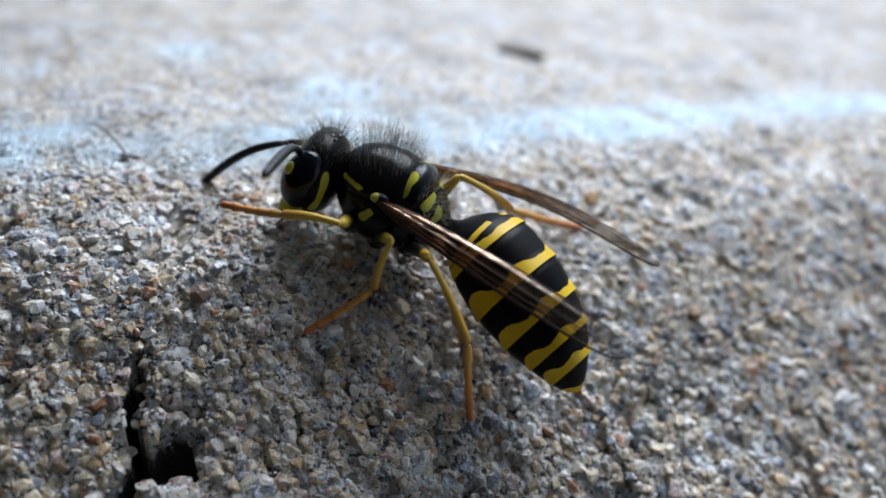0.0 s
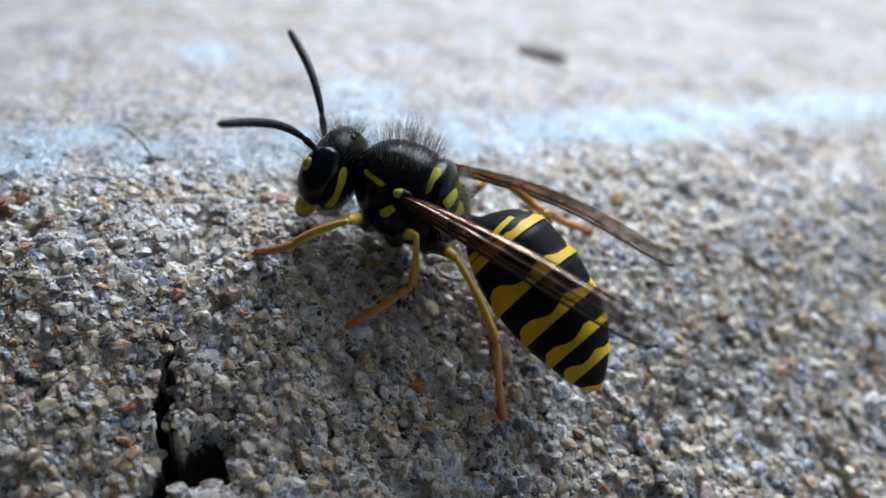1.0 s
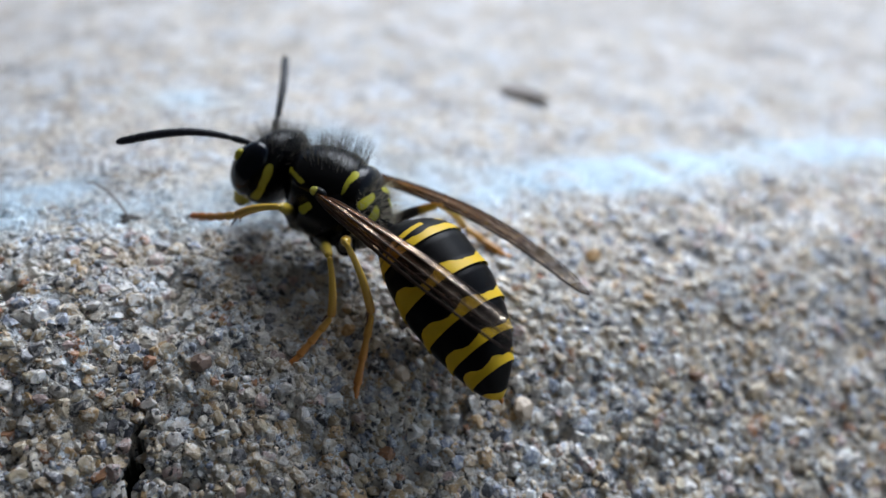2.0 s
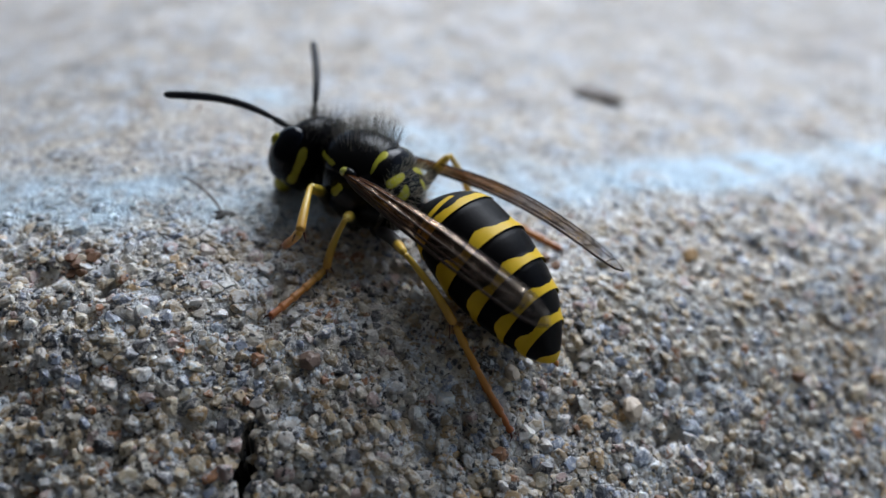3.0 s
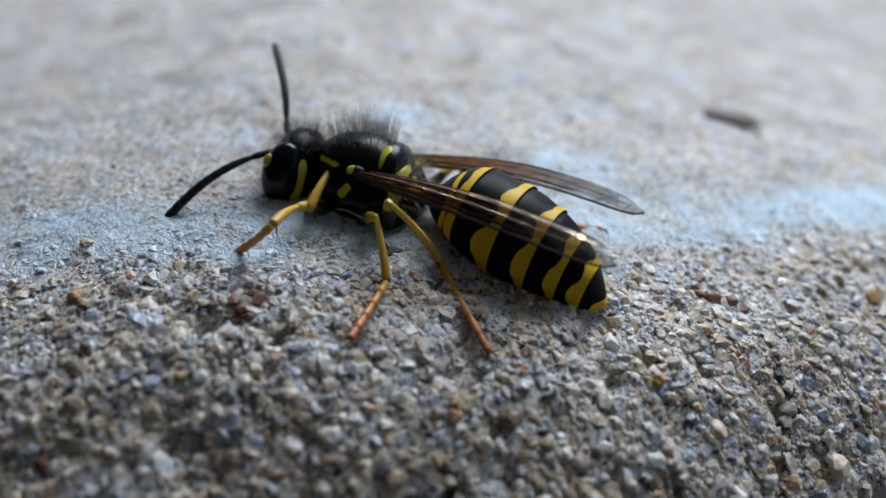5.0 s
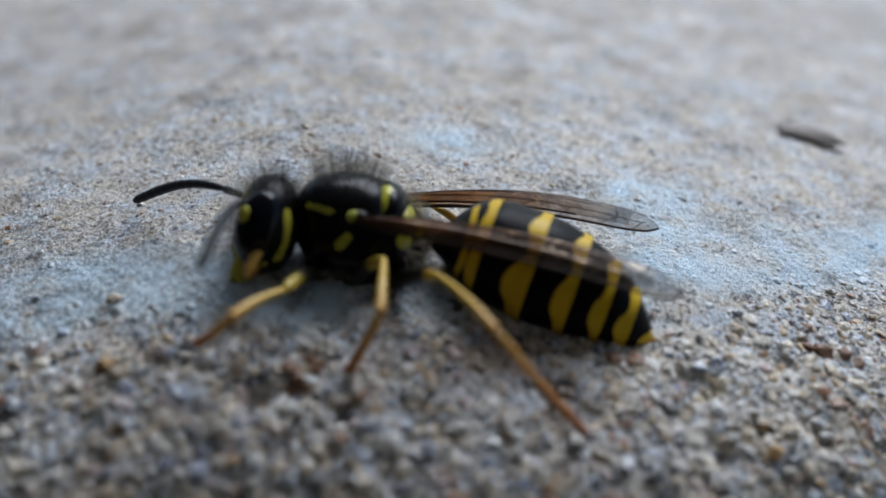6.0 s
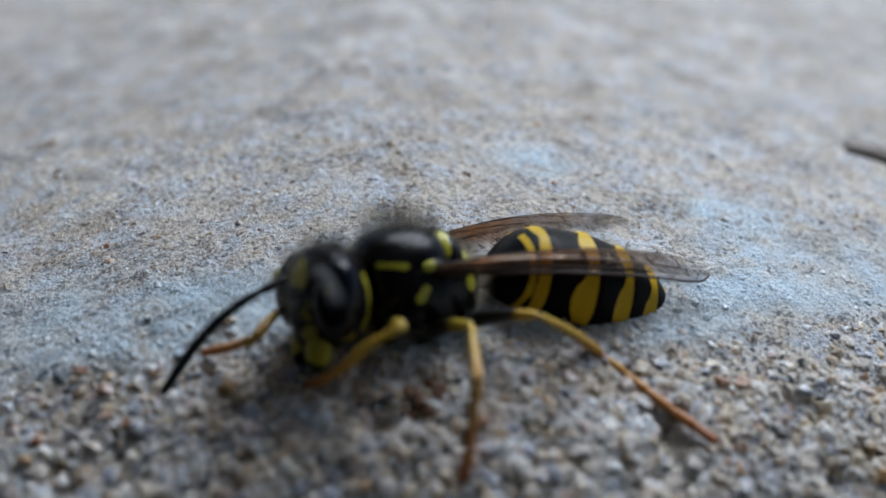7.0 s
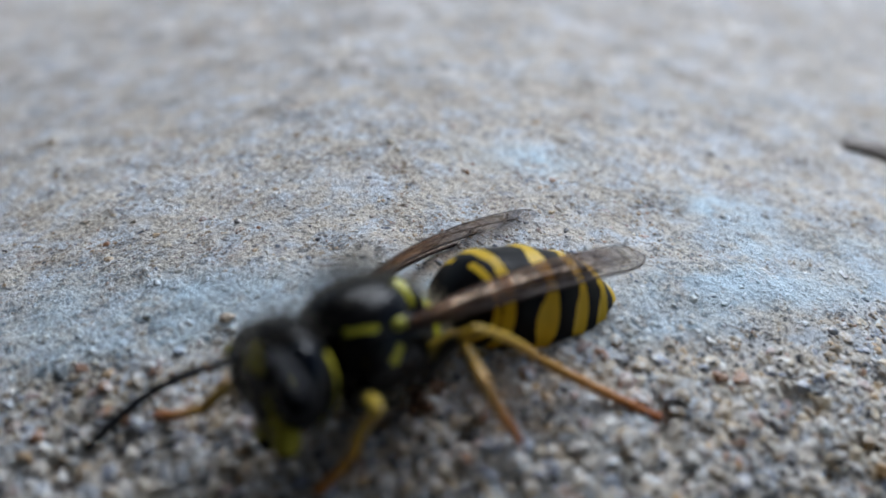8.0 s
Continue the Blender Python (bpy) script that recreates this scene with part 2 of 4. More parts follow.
def smooth_curve(xs, ys, x):
    """A smooth curve through a few points (cubic Hermite with limited slopes)."""
    xs, ys, x = np.asarray(xs, float), np.asarray(ys, float), np.asarray(x, float)
    d = np.diff(ys) / np.diff(xs)
    m = np.concatenate([[d[0]], np.where(d[:-1] * d[1:] > 0, 2 * d[:-1] * d[1:] / np.where(d[:-1] + d[1:] == 0, 1, d[:-1] + d[1:]), 0), [d[-1]]])
    i = np.clip(np.searchsorted(xs, x) - 1, 0, len(xs) - 2)
    h = xs[i + 1] - xs[i]
    t = np.clip((x - xs[i]) / h, 0, 1)
    return (2 * t**3 - 3 * t**2 + 1) * ys[i] + (t**3 - 2 * t**2 + t) * h * m[i] + (-2 * t**3 + 3 * t**2) * ys[i + 1] + (t**3 - t**2) * h * m[i + 1]


def lattice_noise(x, y, seed, octaves=4, gain=0.5):
    """Smooth fractal noise over the plane, between about -1 and 1."""
    total, amp, norm = np.zeros_like(x, dtype=float), 1.0, 0.0
    table = np.random.RandomState(seed).rand(256, 256) * 2 - 1
    for o in range(octaves):
        fx, fy = x * 2**o + 17.3 * o, y * 2**o + 5.1 * o
        ix, iy = np.floor(fx).astype(int), np.floor(fy).astype(int)
        tx, ty = fx - ix, fy - iy
        tx, ty = tx * tx * (3 - 2 * tx), ty * ty * (3 - 2 * ty)
        a, b = table[ix % 256, iy % 256], table[(ix + 1) % 256, iy % 256]
        c, d = table[ix % 256, (iy + 1) % 256], table[(ix + 1) % 256, (iy + 1) % 256]
        total += amp * ((a * (1 - tx) + b * tx) * (1 - ty) + (c * (1 - tx) + d * tx) * ty)
        norm += amp
        amp *= gain
    return total / norm


# ---- the ground: the rounded edge of a concrete slab, in millimetres ----
def soft_step(v, w):
    """Zero below v = 0 and v above it, with a bend about w wide."""
    v = v / w
    return w * (np.log1p(np.exp(-np.abs(v))) + np.maximum(v, 0))


def broad_height(x, y):
    """A nearly level top that bends down towards -y; the bend runs obliquely for x above -5, and the far left sinks a little."""
    xs = 60 * np.tanh((x + 6) / 60) - 6
    u = 29.34 + 0.45 * soft_step(xs + 4.8, 2.0) - y
    drop = 0.578 * soft_step(u, 0.6) + 0.365 * soft_step(u + 6.0, 3.0)
    drop = 40 * (1 - np.exp(-drop / 40)) + 0.012 * drop
    return -0.1 - 0.093 * (xs + 6) + 0.02 * 40 * np.tanh((y - 35) / 40) - drop - 0.335 * soft_step(-18.4 - xs, 2.0)


PIT_RNG = np.random.RandomState(11)
PITS = np.stack([PIT_RNG.uniform(-34, 20, 420), PIT_RNG.uniform(19, 32, 420), PIT_RNG.uniform(0.2, 0.5, 420), PIT_RNG.uniform(0.15, 0.5, 420)], -1)


def hollow_depth(x, y):
    """The jagged crack in the slope and the hole beside it."""
    jag = 0.9 * (lattice_noise(y * 1.3, y * 0 + 2.2, 17, 3, 0.6))
    line = -10.08 + 0.15 * np.sin(y * 2.1) + jag * 0.4
    width = np.interp(y, [22.0, 23.6, 24.3, 25.2, 25.6, 26.1, 26.5, 27.1, 27.9], [0.2, 0.34, 0.36, 0.22, 0.15, 0.3, 0.27, 0.12, 0.04])
    crack = 6.0 * np.exp(-np.abs((x - line) / width) ** 3) * ((y > 22.0) & (y < 27.9))
    ragged = 0.35 * lattice_noise(x * 1.4, y * 1.4, 19, 2)
    hole = 7.0 / (1 + np.exp(np.clip((np.hypot((x + 8.68) / 0.68, (y - 24.75) / 0.6) - 1 + ragged) * 9, -40, 40)))
    ledge = 0.9 / (1 + np.exp(np.clip((np.hypot((x + 8.75 - 0.6 * (y - 25.8)) / 0.85, (y - 25.98) / 0.2) - 1 + ragged) * 6, -40, 40)))
    return np.maximum(np.maximum(crack, hole), ledge)


def pit_depth(x, y):
    """Ragged pits, up to a millimetre deep, where grains have fallen out near the edge."""
    n = lattice_noise(x * 1.25, y * 1.25, 23, 2) + 0.6 * lattice_noise(x * 0.3, y * 0.3, 29, 2)
    close = 1 / (1 + np.exp(np.clip((np.hypot(x + 6, (y - 28) * 1.6) - 24) / 4, -40, 40)))
    close = close / (1 + np.exp(np.clip((y - 32.5 - 0.4 * np.maximum(x + 5, 0)) / 0.8, -40, 40)))
    return close * np.clip((n - 0.46) * 1.6, 0, 0.6)


def rough_height(x, y):
    """The cement between the grains."""
    close = 1 / (1 + np.exp(np.clip((np.hypot(x + 8, y - 36) - 55) / 6, -40, 40)))
    z = broad_height(x, y)
    z = z + close * (0.2 * lattice_noise(x * 0.35, y * 0.35, 3, 3) + 0.13 * lattice_noise(x * 1.1, y * 1.1, 4, 3, 0.7))
    z = z + (1 - close) * 0.4 * lattice_noise(x * 0.12, y * 0.12, 5, 3)
    for px, py, r, depth in PITS:
        d2 = ((x - px) ** 2 + (y - py) ** 2) / (r * r)
        z = z - np.where(d2 < 9, depth * np.exp(-d2), 0)
    return z - pit_depth(x, y) - hollow_depth(x, y)


def build_ground():
    xs = np.concatenate([-np.geomspace(3000, 52, 24), np.arange(-50, -36, 0.8), np.arange(-36, -12, 0.2), np.arange(-12, -6, 0.1), np.arange(-6, 8, 0.16), np.arange(8, 24, 0.24), np.arange(24, 45, 0.8), np.geomspace(46, 3000, 24)])
    ys = np.concatenate([-np.geomspace(3000, 2, 24), np.arange(-1, 17, 1.0), np.arange(17, 22.5, 0.24), np.arange(22.5, 28, 0.12), np.arange(28, 38, 0.18), np.arange(38, 50, 0.24), np.arange(50, 95, 0.8), np.geomspace(97, 6000, 34)])
    gx, gy = np.meshgrid(xs, ys)
    v = np.stack([gx, gy, rough_height(gx, gy)], -1).reshape(-1, 3) * MM
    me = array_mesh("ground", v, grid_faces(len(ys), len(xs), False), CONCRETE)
    # painted shade grows with depth: full in crack and hole, weaker in pits
    set_attribute(me, "soil_shade", np.maximum(np.clip((hollow_depth(gx, gy) - 0.2) * 0.9, 0, 1), np.clip((pit_depth(gx, gy) - 0.15) * 1.2, 0, 0.7)).ravel())
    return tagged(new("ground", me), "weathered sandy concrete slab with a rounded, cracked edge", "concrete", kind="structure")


ground = build_ground()


# ---- the wasp: +x forward, +y its left, +z up, in millimetres ----
def near_point(p, c):
    return np.linalg.norm(p - np.array(c), axis=-1)


def near_line(p, a, b):
    a, b = np.array(a, float), np.array(b, float)
    t = np.clip(((p - a) @ (b - a)) / ((b - a) @ (b - a)), 0, 1)
    return np.linalg.norm(p - (a + t[..., None] * (b - a)), axis=-1)


def spots(p, shapes):
    """The marking's strength at places p: each shape is (centre, radius) or (start, end, radius), mirrored to both sides."""
    q = p * np.array([1, 0, 1]) + np.abs(p) * np.array([0, 1, 0])
    best = np.full(len(p), -9.0)
    for s in shapes:
        d = near_point(q, s[0]) if len(s) == 2 else near_line(q, s[0], s[1])
        best = np.maximum(best, s[-1] - d)
    return np.clip(0.5 + best * 3.0, 0, 1)


def ring_loft(name, x, width, middle, height, mat, parent, square=2.3, around=72, arc=(0, 360), shapes=(), mark=None, label=""):
    """A body lofted along x: half width, middle's height and half height at each x. Angles run from the back's ridge."""
    full = arc == (0, 360)
    ang = np.radians(np.linspace(arc[0], arc[1], around, endpoint=not full))
    c, s = np.cos(ang), np.sin(ang)
    e = 2 / square
    cy, cz = np.sign(s) * np.abs(s) ** e, np.sign(c) * np.abs(c) ** e
    p = np.stack([np.repeat(x[:, None], around, 1), width[:, None] * cy[None], middle[:, None] + height[:, None] * cz[None]], -1).reshape(-1, 3)
    f = grid_faces(len(x), around, full)
    me = array_mesh(name, p * MM, f, mat)
    m = mark(np.repeat(np.arange(len(x)) / (len(x) - 1), around), np.tile(np.degrees(ang), len(x)), p) if mark else spots(p, shapes) if shapes else np.zeros(len(p))
    set_attribute(me, "mark", m)
    ob = new(name, me)
    ob.parent = parent
    return tagged(ob, label)


def egg(name, centre, radii, mat, parent, shapes=(), power=1.0, rows=40, around=56, tilt=0.0, label=""):
    """An ellipsoid about its centre, blunter where power is below 1, pitched by tilt degrees, with markings."""
    th = np.linspace(0, np.pi, rows)
    ph = np.linspace(0, 2 * np.pi, around, endpoint=False)
    st, ct = np.sin(th) ** power, np.sign(np.cos(th)) * np.abs(np.cos(th)) ** power
    q = np.stack([np.repeat(ct[:, None], around, 1), st[:, None] * np.cos(ph)[None], st[:, None] * np.sin(ph)[None]], -1).reshape(-1, 3) * np.array(radii)
    a = math.radians(tilt)
    q = q @ np.array([[math.cos(a), 0, -math.sin(a)], [0, 1, 0], [math.sin(a), 0, math.cos(a)]]) + np.array(centre)
    me = array_mesh(name, q * MM, grid_faces(rows, around, True), mat)
    set_attribute(me, "mark", spots(q, shapes) if shapes else np.zeros(len(q)))
    ob = new(name, me)
    ob.parent = parent
    return tagged(ob, label)


def tube(points, radii, sides=10):
    """Places and quads of a tube through points, with its own radius at each."""
    pts = np.array(points, float)
    n = len(pts)
    tan = np.gradient(pts, axis=0)
    tan /= np.linalg.norm(tan, axis=1)[:, None]
    up = np.where(np.abs(tan[:, 2:3]) > 0.95, np.array([[0, 1.0, 0]]), np.array([[0, 0, 1.0]]))
    a = np.cross(up, tan)
    a /= np.linalg.norm(a, axis=1)[:, None]
    b = np.cross(tan, a)
    ang = np.linspace(0, 2 * np.pi, sides, endpoint=False)
    r = np.array(radii, float)[:, None, None]
    v = pts[:, None] + r * (np.cos(ang)[None, :, None] * a[:, None] + np.sin(ang)[None, :, None] * b[:, None])
    return v.reshape(-1, 3), grid_faces(n, sides, True)


def tube_part(name, points, radii, mat, parent, sides=10, label=""):
    v, f = tube(points, np.concatenate([[1e-3], radii[1:-1], [1e-3]]) if len(radii) > 2 else radii, sides)
    me = array_mesh(name, v * MM, f, mat)
    set_attribute(me, "along", np.repeat(np.linspace(0, 1, len(points)), sides))
    ob = new(name, me)
    ob.parent = parent
    return tagged(ob, label)


def hair_part(name, roots, ways, lengths, thick, mat, parent, label):
    """Fine tapered bristles, slightly bowed."""
    n = len(roots)
    rng = np.random.RandomState(5)
    side = np.cross(ways, rng.normal(size=(n, 3)))
    side /= np.linalg.norm(side, axis=1)[:, None]
    other = np.cross(ways, side)
    v, f = [], []
    for k, (u, r) in enumerate(((0, 1.0), (0.5, 0.75), (1.0, 0.12))):
        c = roots + ways * (lengths * u)[:, None] + side * (0.10 * lengths * u * u)[:, None]
        for a in (0, 2.094, 4.189):
            v.append(c + thick * r * (math.cos(a) * side + math.sin(a) * other))
    v = np.stack(v, 1).reshape(-1, 3)
    for k in range(2):
        for a in range(3):
            b = (a + 1) % 3
            f.append([k * 3 + a, k * 3 + b, k * 3 + 3 + b, k * 3 + 3 + a])
    f = (np.array(f)[None] + (np.arange(n) * 9)[:, None, None]).reshape(-1, 4)
    ob = new(name, array_mesh(name, v * MM, f, mat))
    ob.parent = parent
    return tagged(ob, label, kind="stuff")


def egg_points(n, centre, radii, seed, keep):
    rng = np.random.RandomState(seed)
    d = rng.normal(size=(n * 6, 3))
    d /= np.linalg.norm(d, axis=1)[:, None]
    d = d[keep(d)][:n]
    nrm = d / np.array(radii)
    nrm /= np.linalg.norm(nrm, axis=1)[:, None]
    return d * np.array(radii) + np.array(centre), nrm, rng


wasp = tagged(new("wasp"), "black and yellow wasp walking over the concrete edge", "wasp")

# thorax
tx = np.linspace(2.0, -2.15, 60)
T_AT = [-2.15, -1.9, -1.5, -1.0, -0.3, 0.5, 1.1, 1.6, 1.88, 2.0]
thorax = ring_loft("thorax", tx, smooth_curve(T_AT, [0.2, 0.75, 1.15, 1.4, 1.56, 1.56, 1.42, 1.05, 0.7, 0.3], tx), smooth_curve(T_AT, [-0.3, -0.3, -0.28, -0.25, -0.2, -0.12, 0.02, 0.15, 0.2, 0.2], tx),
                   smooth_curve(T_AT, [0.2, 0.75, 1.1, 1.3, 1.45, 1.48, 1.4, 1.05, 0.7, 0.3], tx), THORAX_SHELL, wasp, 2.25, 88,
                   shapes=[((1.42, 1.05, 0.85), (0.75, 1.40, 0.78), 0.13), ((0.3, 1.48, 0.08), (0.52, 1.5, -0.16), 0.16), ((-1.75, 0.7, 0.35), 0.33), ((-1.3, 1.15, -0.05), 0.26)])
scutum = egg("scutum", (0.42, 0, 0.56), (1.55, 1.44, 1.21), THORAX_SHELL, thorax, power=0.84, shapes=[((1.5, 1.05, 0.9), (0.75, 1.45, 0.8), 0.1)])
scutellum = egg("scutellum", (-0.88, 0, 0.66), (0.64, 1.18, 0.9), THORAX_SHELL, thorax, shapes=[((-0.62, 1.0, 0.95), (-0.72, 0.6, 1.36), 0.24)], power=0.92, tilt=14)
metanotum = egg("metanotum", (-1.36, 0, 0.3), (0.48, 1.12, 0.75), THORAX_SHELL, thorax, shapes=[((-1.45, 0.95, 0.65), (-1.6, 0.45, 0.95), 0.2)], power=0.95, tilt=25)
for s in (1, -1):
    egg("tegula", (0.02, 1.5 * s, 0.7), (0.34, 0.2, 0.2), TEGULA_MAT, thorax, shapes=[((0.22, 1.62, 0.78), 0.2)], rows=18, around=24)

# abdomen: six tergites over six sternites
A_AT = [-7.32, -7.15, -6.8, -6.3, -5.6, -4.6, -3.3, -2.1, -1.3, -0.8, -0.45, -0.2, 0.05]
A_WIDE = [0.08, 0.36, 0.66, 0.96, 1.26, 1.55, 1.78, 1.78, 1.6, 1.3, 0.8, 0.35, 0.2]
A_TOP = [-0.48, -0.18, 0.3, 0.84, 1.34, 1.74, 1.99, 2.0, 1.8, 1.36, 0.85, 0.36, 0.18]
A_LOW = [-0.62, -0.8, -1.0, -1.14, -1.25, -1.36, -1.34, -1.08, -0.75, -0.48, -0.3, -0.2, -0.18]
RINGS = [(0.05, -1.72), (-1.72, -3.28), (-3.28, -4.6), (-4.6, -5.66), (-5.66, -6.5), (-6.5, -7.32)]
abdomen = tagged(new("abdomen"))
abdomen.parent = wasp


def band(number):
    def mark(s, deg, p):
        side = np.abs((deg + 180) % 360 - 180)
        edge = np.interp(side, [0, 12, 24, 36, 50, 64, 76, 88, 100, 112, 125, 150, 180], [0.80, 0.80, 0.70, 0.65, 0.75, 0.80, 0.74, 0.56, 0.50, 0.54, 0.68, 0.74, 0.74])
        if number == 0:
            edge = np.interp(side, [0, 14, 30, 60, 90, 120, 180], [0.82, 0.80, 0.84, 0.80, 0.80, 0.80, 0.85])
        if number in (2, 3):
            edge = edge + 0.08 * np.clip((side - 78) / 20, 0, 1)
        if number == 4:
            edge = edge - 0.06
        if number == 5:
            edge = np.interp(side, [0, 40, 70, 100, 180], [0.8, 0.78, 0.7, 0.5, 0.3])
        m = (s - edge - 0.03) * 5
        if number == 0:
            m = np.maximum(m, np.minimum(0.05 - np.abs(s - 0.70 + 0.05 * np.cos(np.radians(side * 2))), (side - 14) / 60) * 8)
        return np.clip(0.5 + m, 0, 1)
    return mark


for i, (front, rear) in enumerate(RINGS):
    for piece, arc in (("tergite", (-118, 118)), ("sternite", (116, 244))):
        x = np.linspace(front, rear, 34)
        s = np.linspace(0, 1, 34)
        w, top, low = (smooth_curve(A_AT, c, x) for c in (A_WIDE, A_TOP, A_LOW))
        lap = 1 + (0.035 * np.clip((s - 0.75) / 0.25, 0, 1) - 0.02 * np.clip((0.2 - s) / 0.2, 0, 1)) * (1.0 if i < 5 else 0.0)
        if piece == "sternite":
            lap = lap * 0.985
        ring_loft(piece, x - 0.06 * np.clip((s - 0.8) / 0.2, 0, 1) * (i < 5), w * lap, (top + low) / 2, (top - low) / 2 * lap, ABDOMEN_SHELL, abdomen, 2.1, 84 if piece == "tergite" else 48, arc, mark=band(i))
tube_part("sting_sheath", [(-7.2, 0, -0.52), (-7.35, 0, -0.58), (-7.5, 0, -0.66)], [0.12, 0.1, 0.03], TARSUS, abdomen, 8)

# head, about its joint with the thorax
wasp_head = tagged(new("head"))
wasp_head.parent = wasp
skull = egg("skull", (0.78, 0, -0.26), (0.95, 1.72, 1.5), HEAD_SHELL, wasp_head, power=0.9, rows=64, around=88,
            shapes=[((0.22, 1.38, 0.42), (0.36, 1.38, -1.0), 0.17), ((1.5, 0.6, -0.3), 0.2), ((1.58, 0.05, 0.62), (1.6, 0.22, 0.35), 0.28), ((0.9, 1.25, -1.15), 0.25)])
for s in (1, -1):
    egg("compound_eye", (1.02, 1.14 * s, -0.2), (0.74, 0.66, 1.14), EYE, wasp_head, tilt=-6)
    egg("notch_mark", (1.46, 1.5 * s, 0.2), (0.2, 0.19, 0.27), HEAD_SHELL, wasp_head, shapes=[((1.46, 1.5, 0.2), 0.8)], rows=14, around=18, label="yellow mark in the eye notch")
    egg("mandible", (1.34, 0.42 * s, -1.68), (0.38, 0.42, 0.62), HEAD_SHELL, wasp_head, shapes=[((1.35, 0.6, -1.5), 0.58)], rows=20, around=24, tilt=-12)
egg("clypeus", (1.5, 0, -0.8), (0.3, 0.74, 0.84), HEAD_SHELL, wasp_head, shapes=[((1.7, 0.68, -0.45), 0.34), ((1.7, 0.62, -1.25), 0.36)], rows=28, around=36)
for ox, oy in ((0.72, 0.0), (0.52, 0.2), (0.52, -0.2)):
    egg("ocellus", (ox, oy, 1.21), (0.1, 0.1, 0.08), OCELLUS, wasp_head, rows=10, around=14)


def build_antenna(s):
    """A short scape and a flagellum of eleven beads that bows down to its tip, along +x."""
    t = np.linspace(0, 1, 111)
    x = 4.9 * t
    z = 0.55 * np.sin(np.pi * np.clip(t, 0, 1)) * (1 - 0.25 * t)
    r = smooth_curve([0, 0.03, 0.15, 0.19, 0.23, 0.5, 0.8, 0.95, 1], [0.09, 0.1, 0.13, 0.09, 0.115, 0.15, 0.16, 0.14, 0.07], t)
    beads = np.clip((t - 0.22) / 0.78, 0, 1)
    r = r * (1 - 0.10 * (np.abs((beads * 11) % 1 - 0.5) > 0.42) * (beads > 0))
    return tube_part("antenna", np.stack([x, 0 * x, z], -1), r, ANTENNA, wasp_head, 14, "black beaded antenna")


antennae = [build_antenna(s) for s in (1, -1)]

# hair on the back and the crown
pts, nrm, rng = egg_points(560, (0.4, 0, 0.52), (1.48, 1.4, 1.19), 21, lambda d: d[:, 2] > 0.62)
ways = nrm * 0.5 + np.array([0.0, 0, 1.0]) + rng.normal(size=nrm.shape) * 0.08
ways /= np.linalg.norm(ways, axis=1)[:, None]
hair_part("hair", pts, ways, rng.uniform(0.6, 1.25, len(pts)), 0.0048, HAIR, thorax, "fine dark upright hair")
pts, nrm, rng = egg_points(900, (-1.0, 0, -0.05), (1.05, 1.38, 1.15), 22, lambda d: (d[:, 0] < -0.25) | (d[:, 2] < -0.6))
ways = nrm + rng.normal(size=nrm.shape) * 0.25
ways /= np.linalg.norm(ways, axis=1)[:, None]
hair_part("hair", pts, ways, rng.uniform(0.3, 0.65, len(pts)), 0.005, PALE_HAIR, thorax, "short pale hair")
pts, nrm, rng = egg_points(900, (0.5, 0, -0.2), (1.3, 1.5, 1.2), 23, lambda d: (d[:, 2] < -0.55))
ways = nrm + rng.normal(size=nrm.shape) * 0.25
ways /= np.linalg.norm(ways, axis=1)[:, None]
hair_part("hair", pts, ways, rng.uniform(0.3, 0.6, len(pts)), 0.005, PALE_HAIR, thorax, "short pale hair")
pts, nrm, rng = egg_points(760, (0.78, 0, -0.26), (0.93, 1.62, 1.48), 24, lambda d: ((d[:, 2] > 0.5) & (np.abs(d[:, 1]) < 0.7)) | ((d[:, 0] > 0.6) & (np.abs(d[:, 1]) < 0.5)))
ways = nrm + np.array([0.15, 0, 0.35]) + rng.normal(size=nrm.shape) * 0.2
ways /= np.linalg.norm(ways, axis=1)[:, None]
hair_part("hair", pts, ways, rng.uniform(0.35, 0.95, len(pts)), 0.0045, HAIR, wasp_head, "fine dark hair")


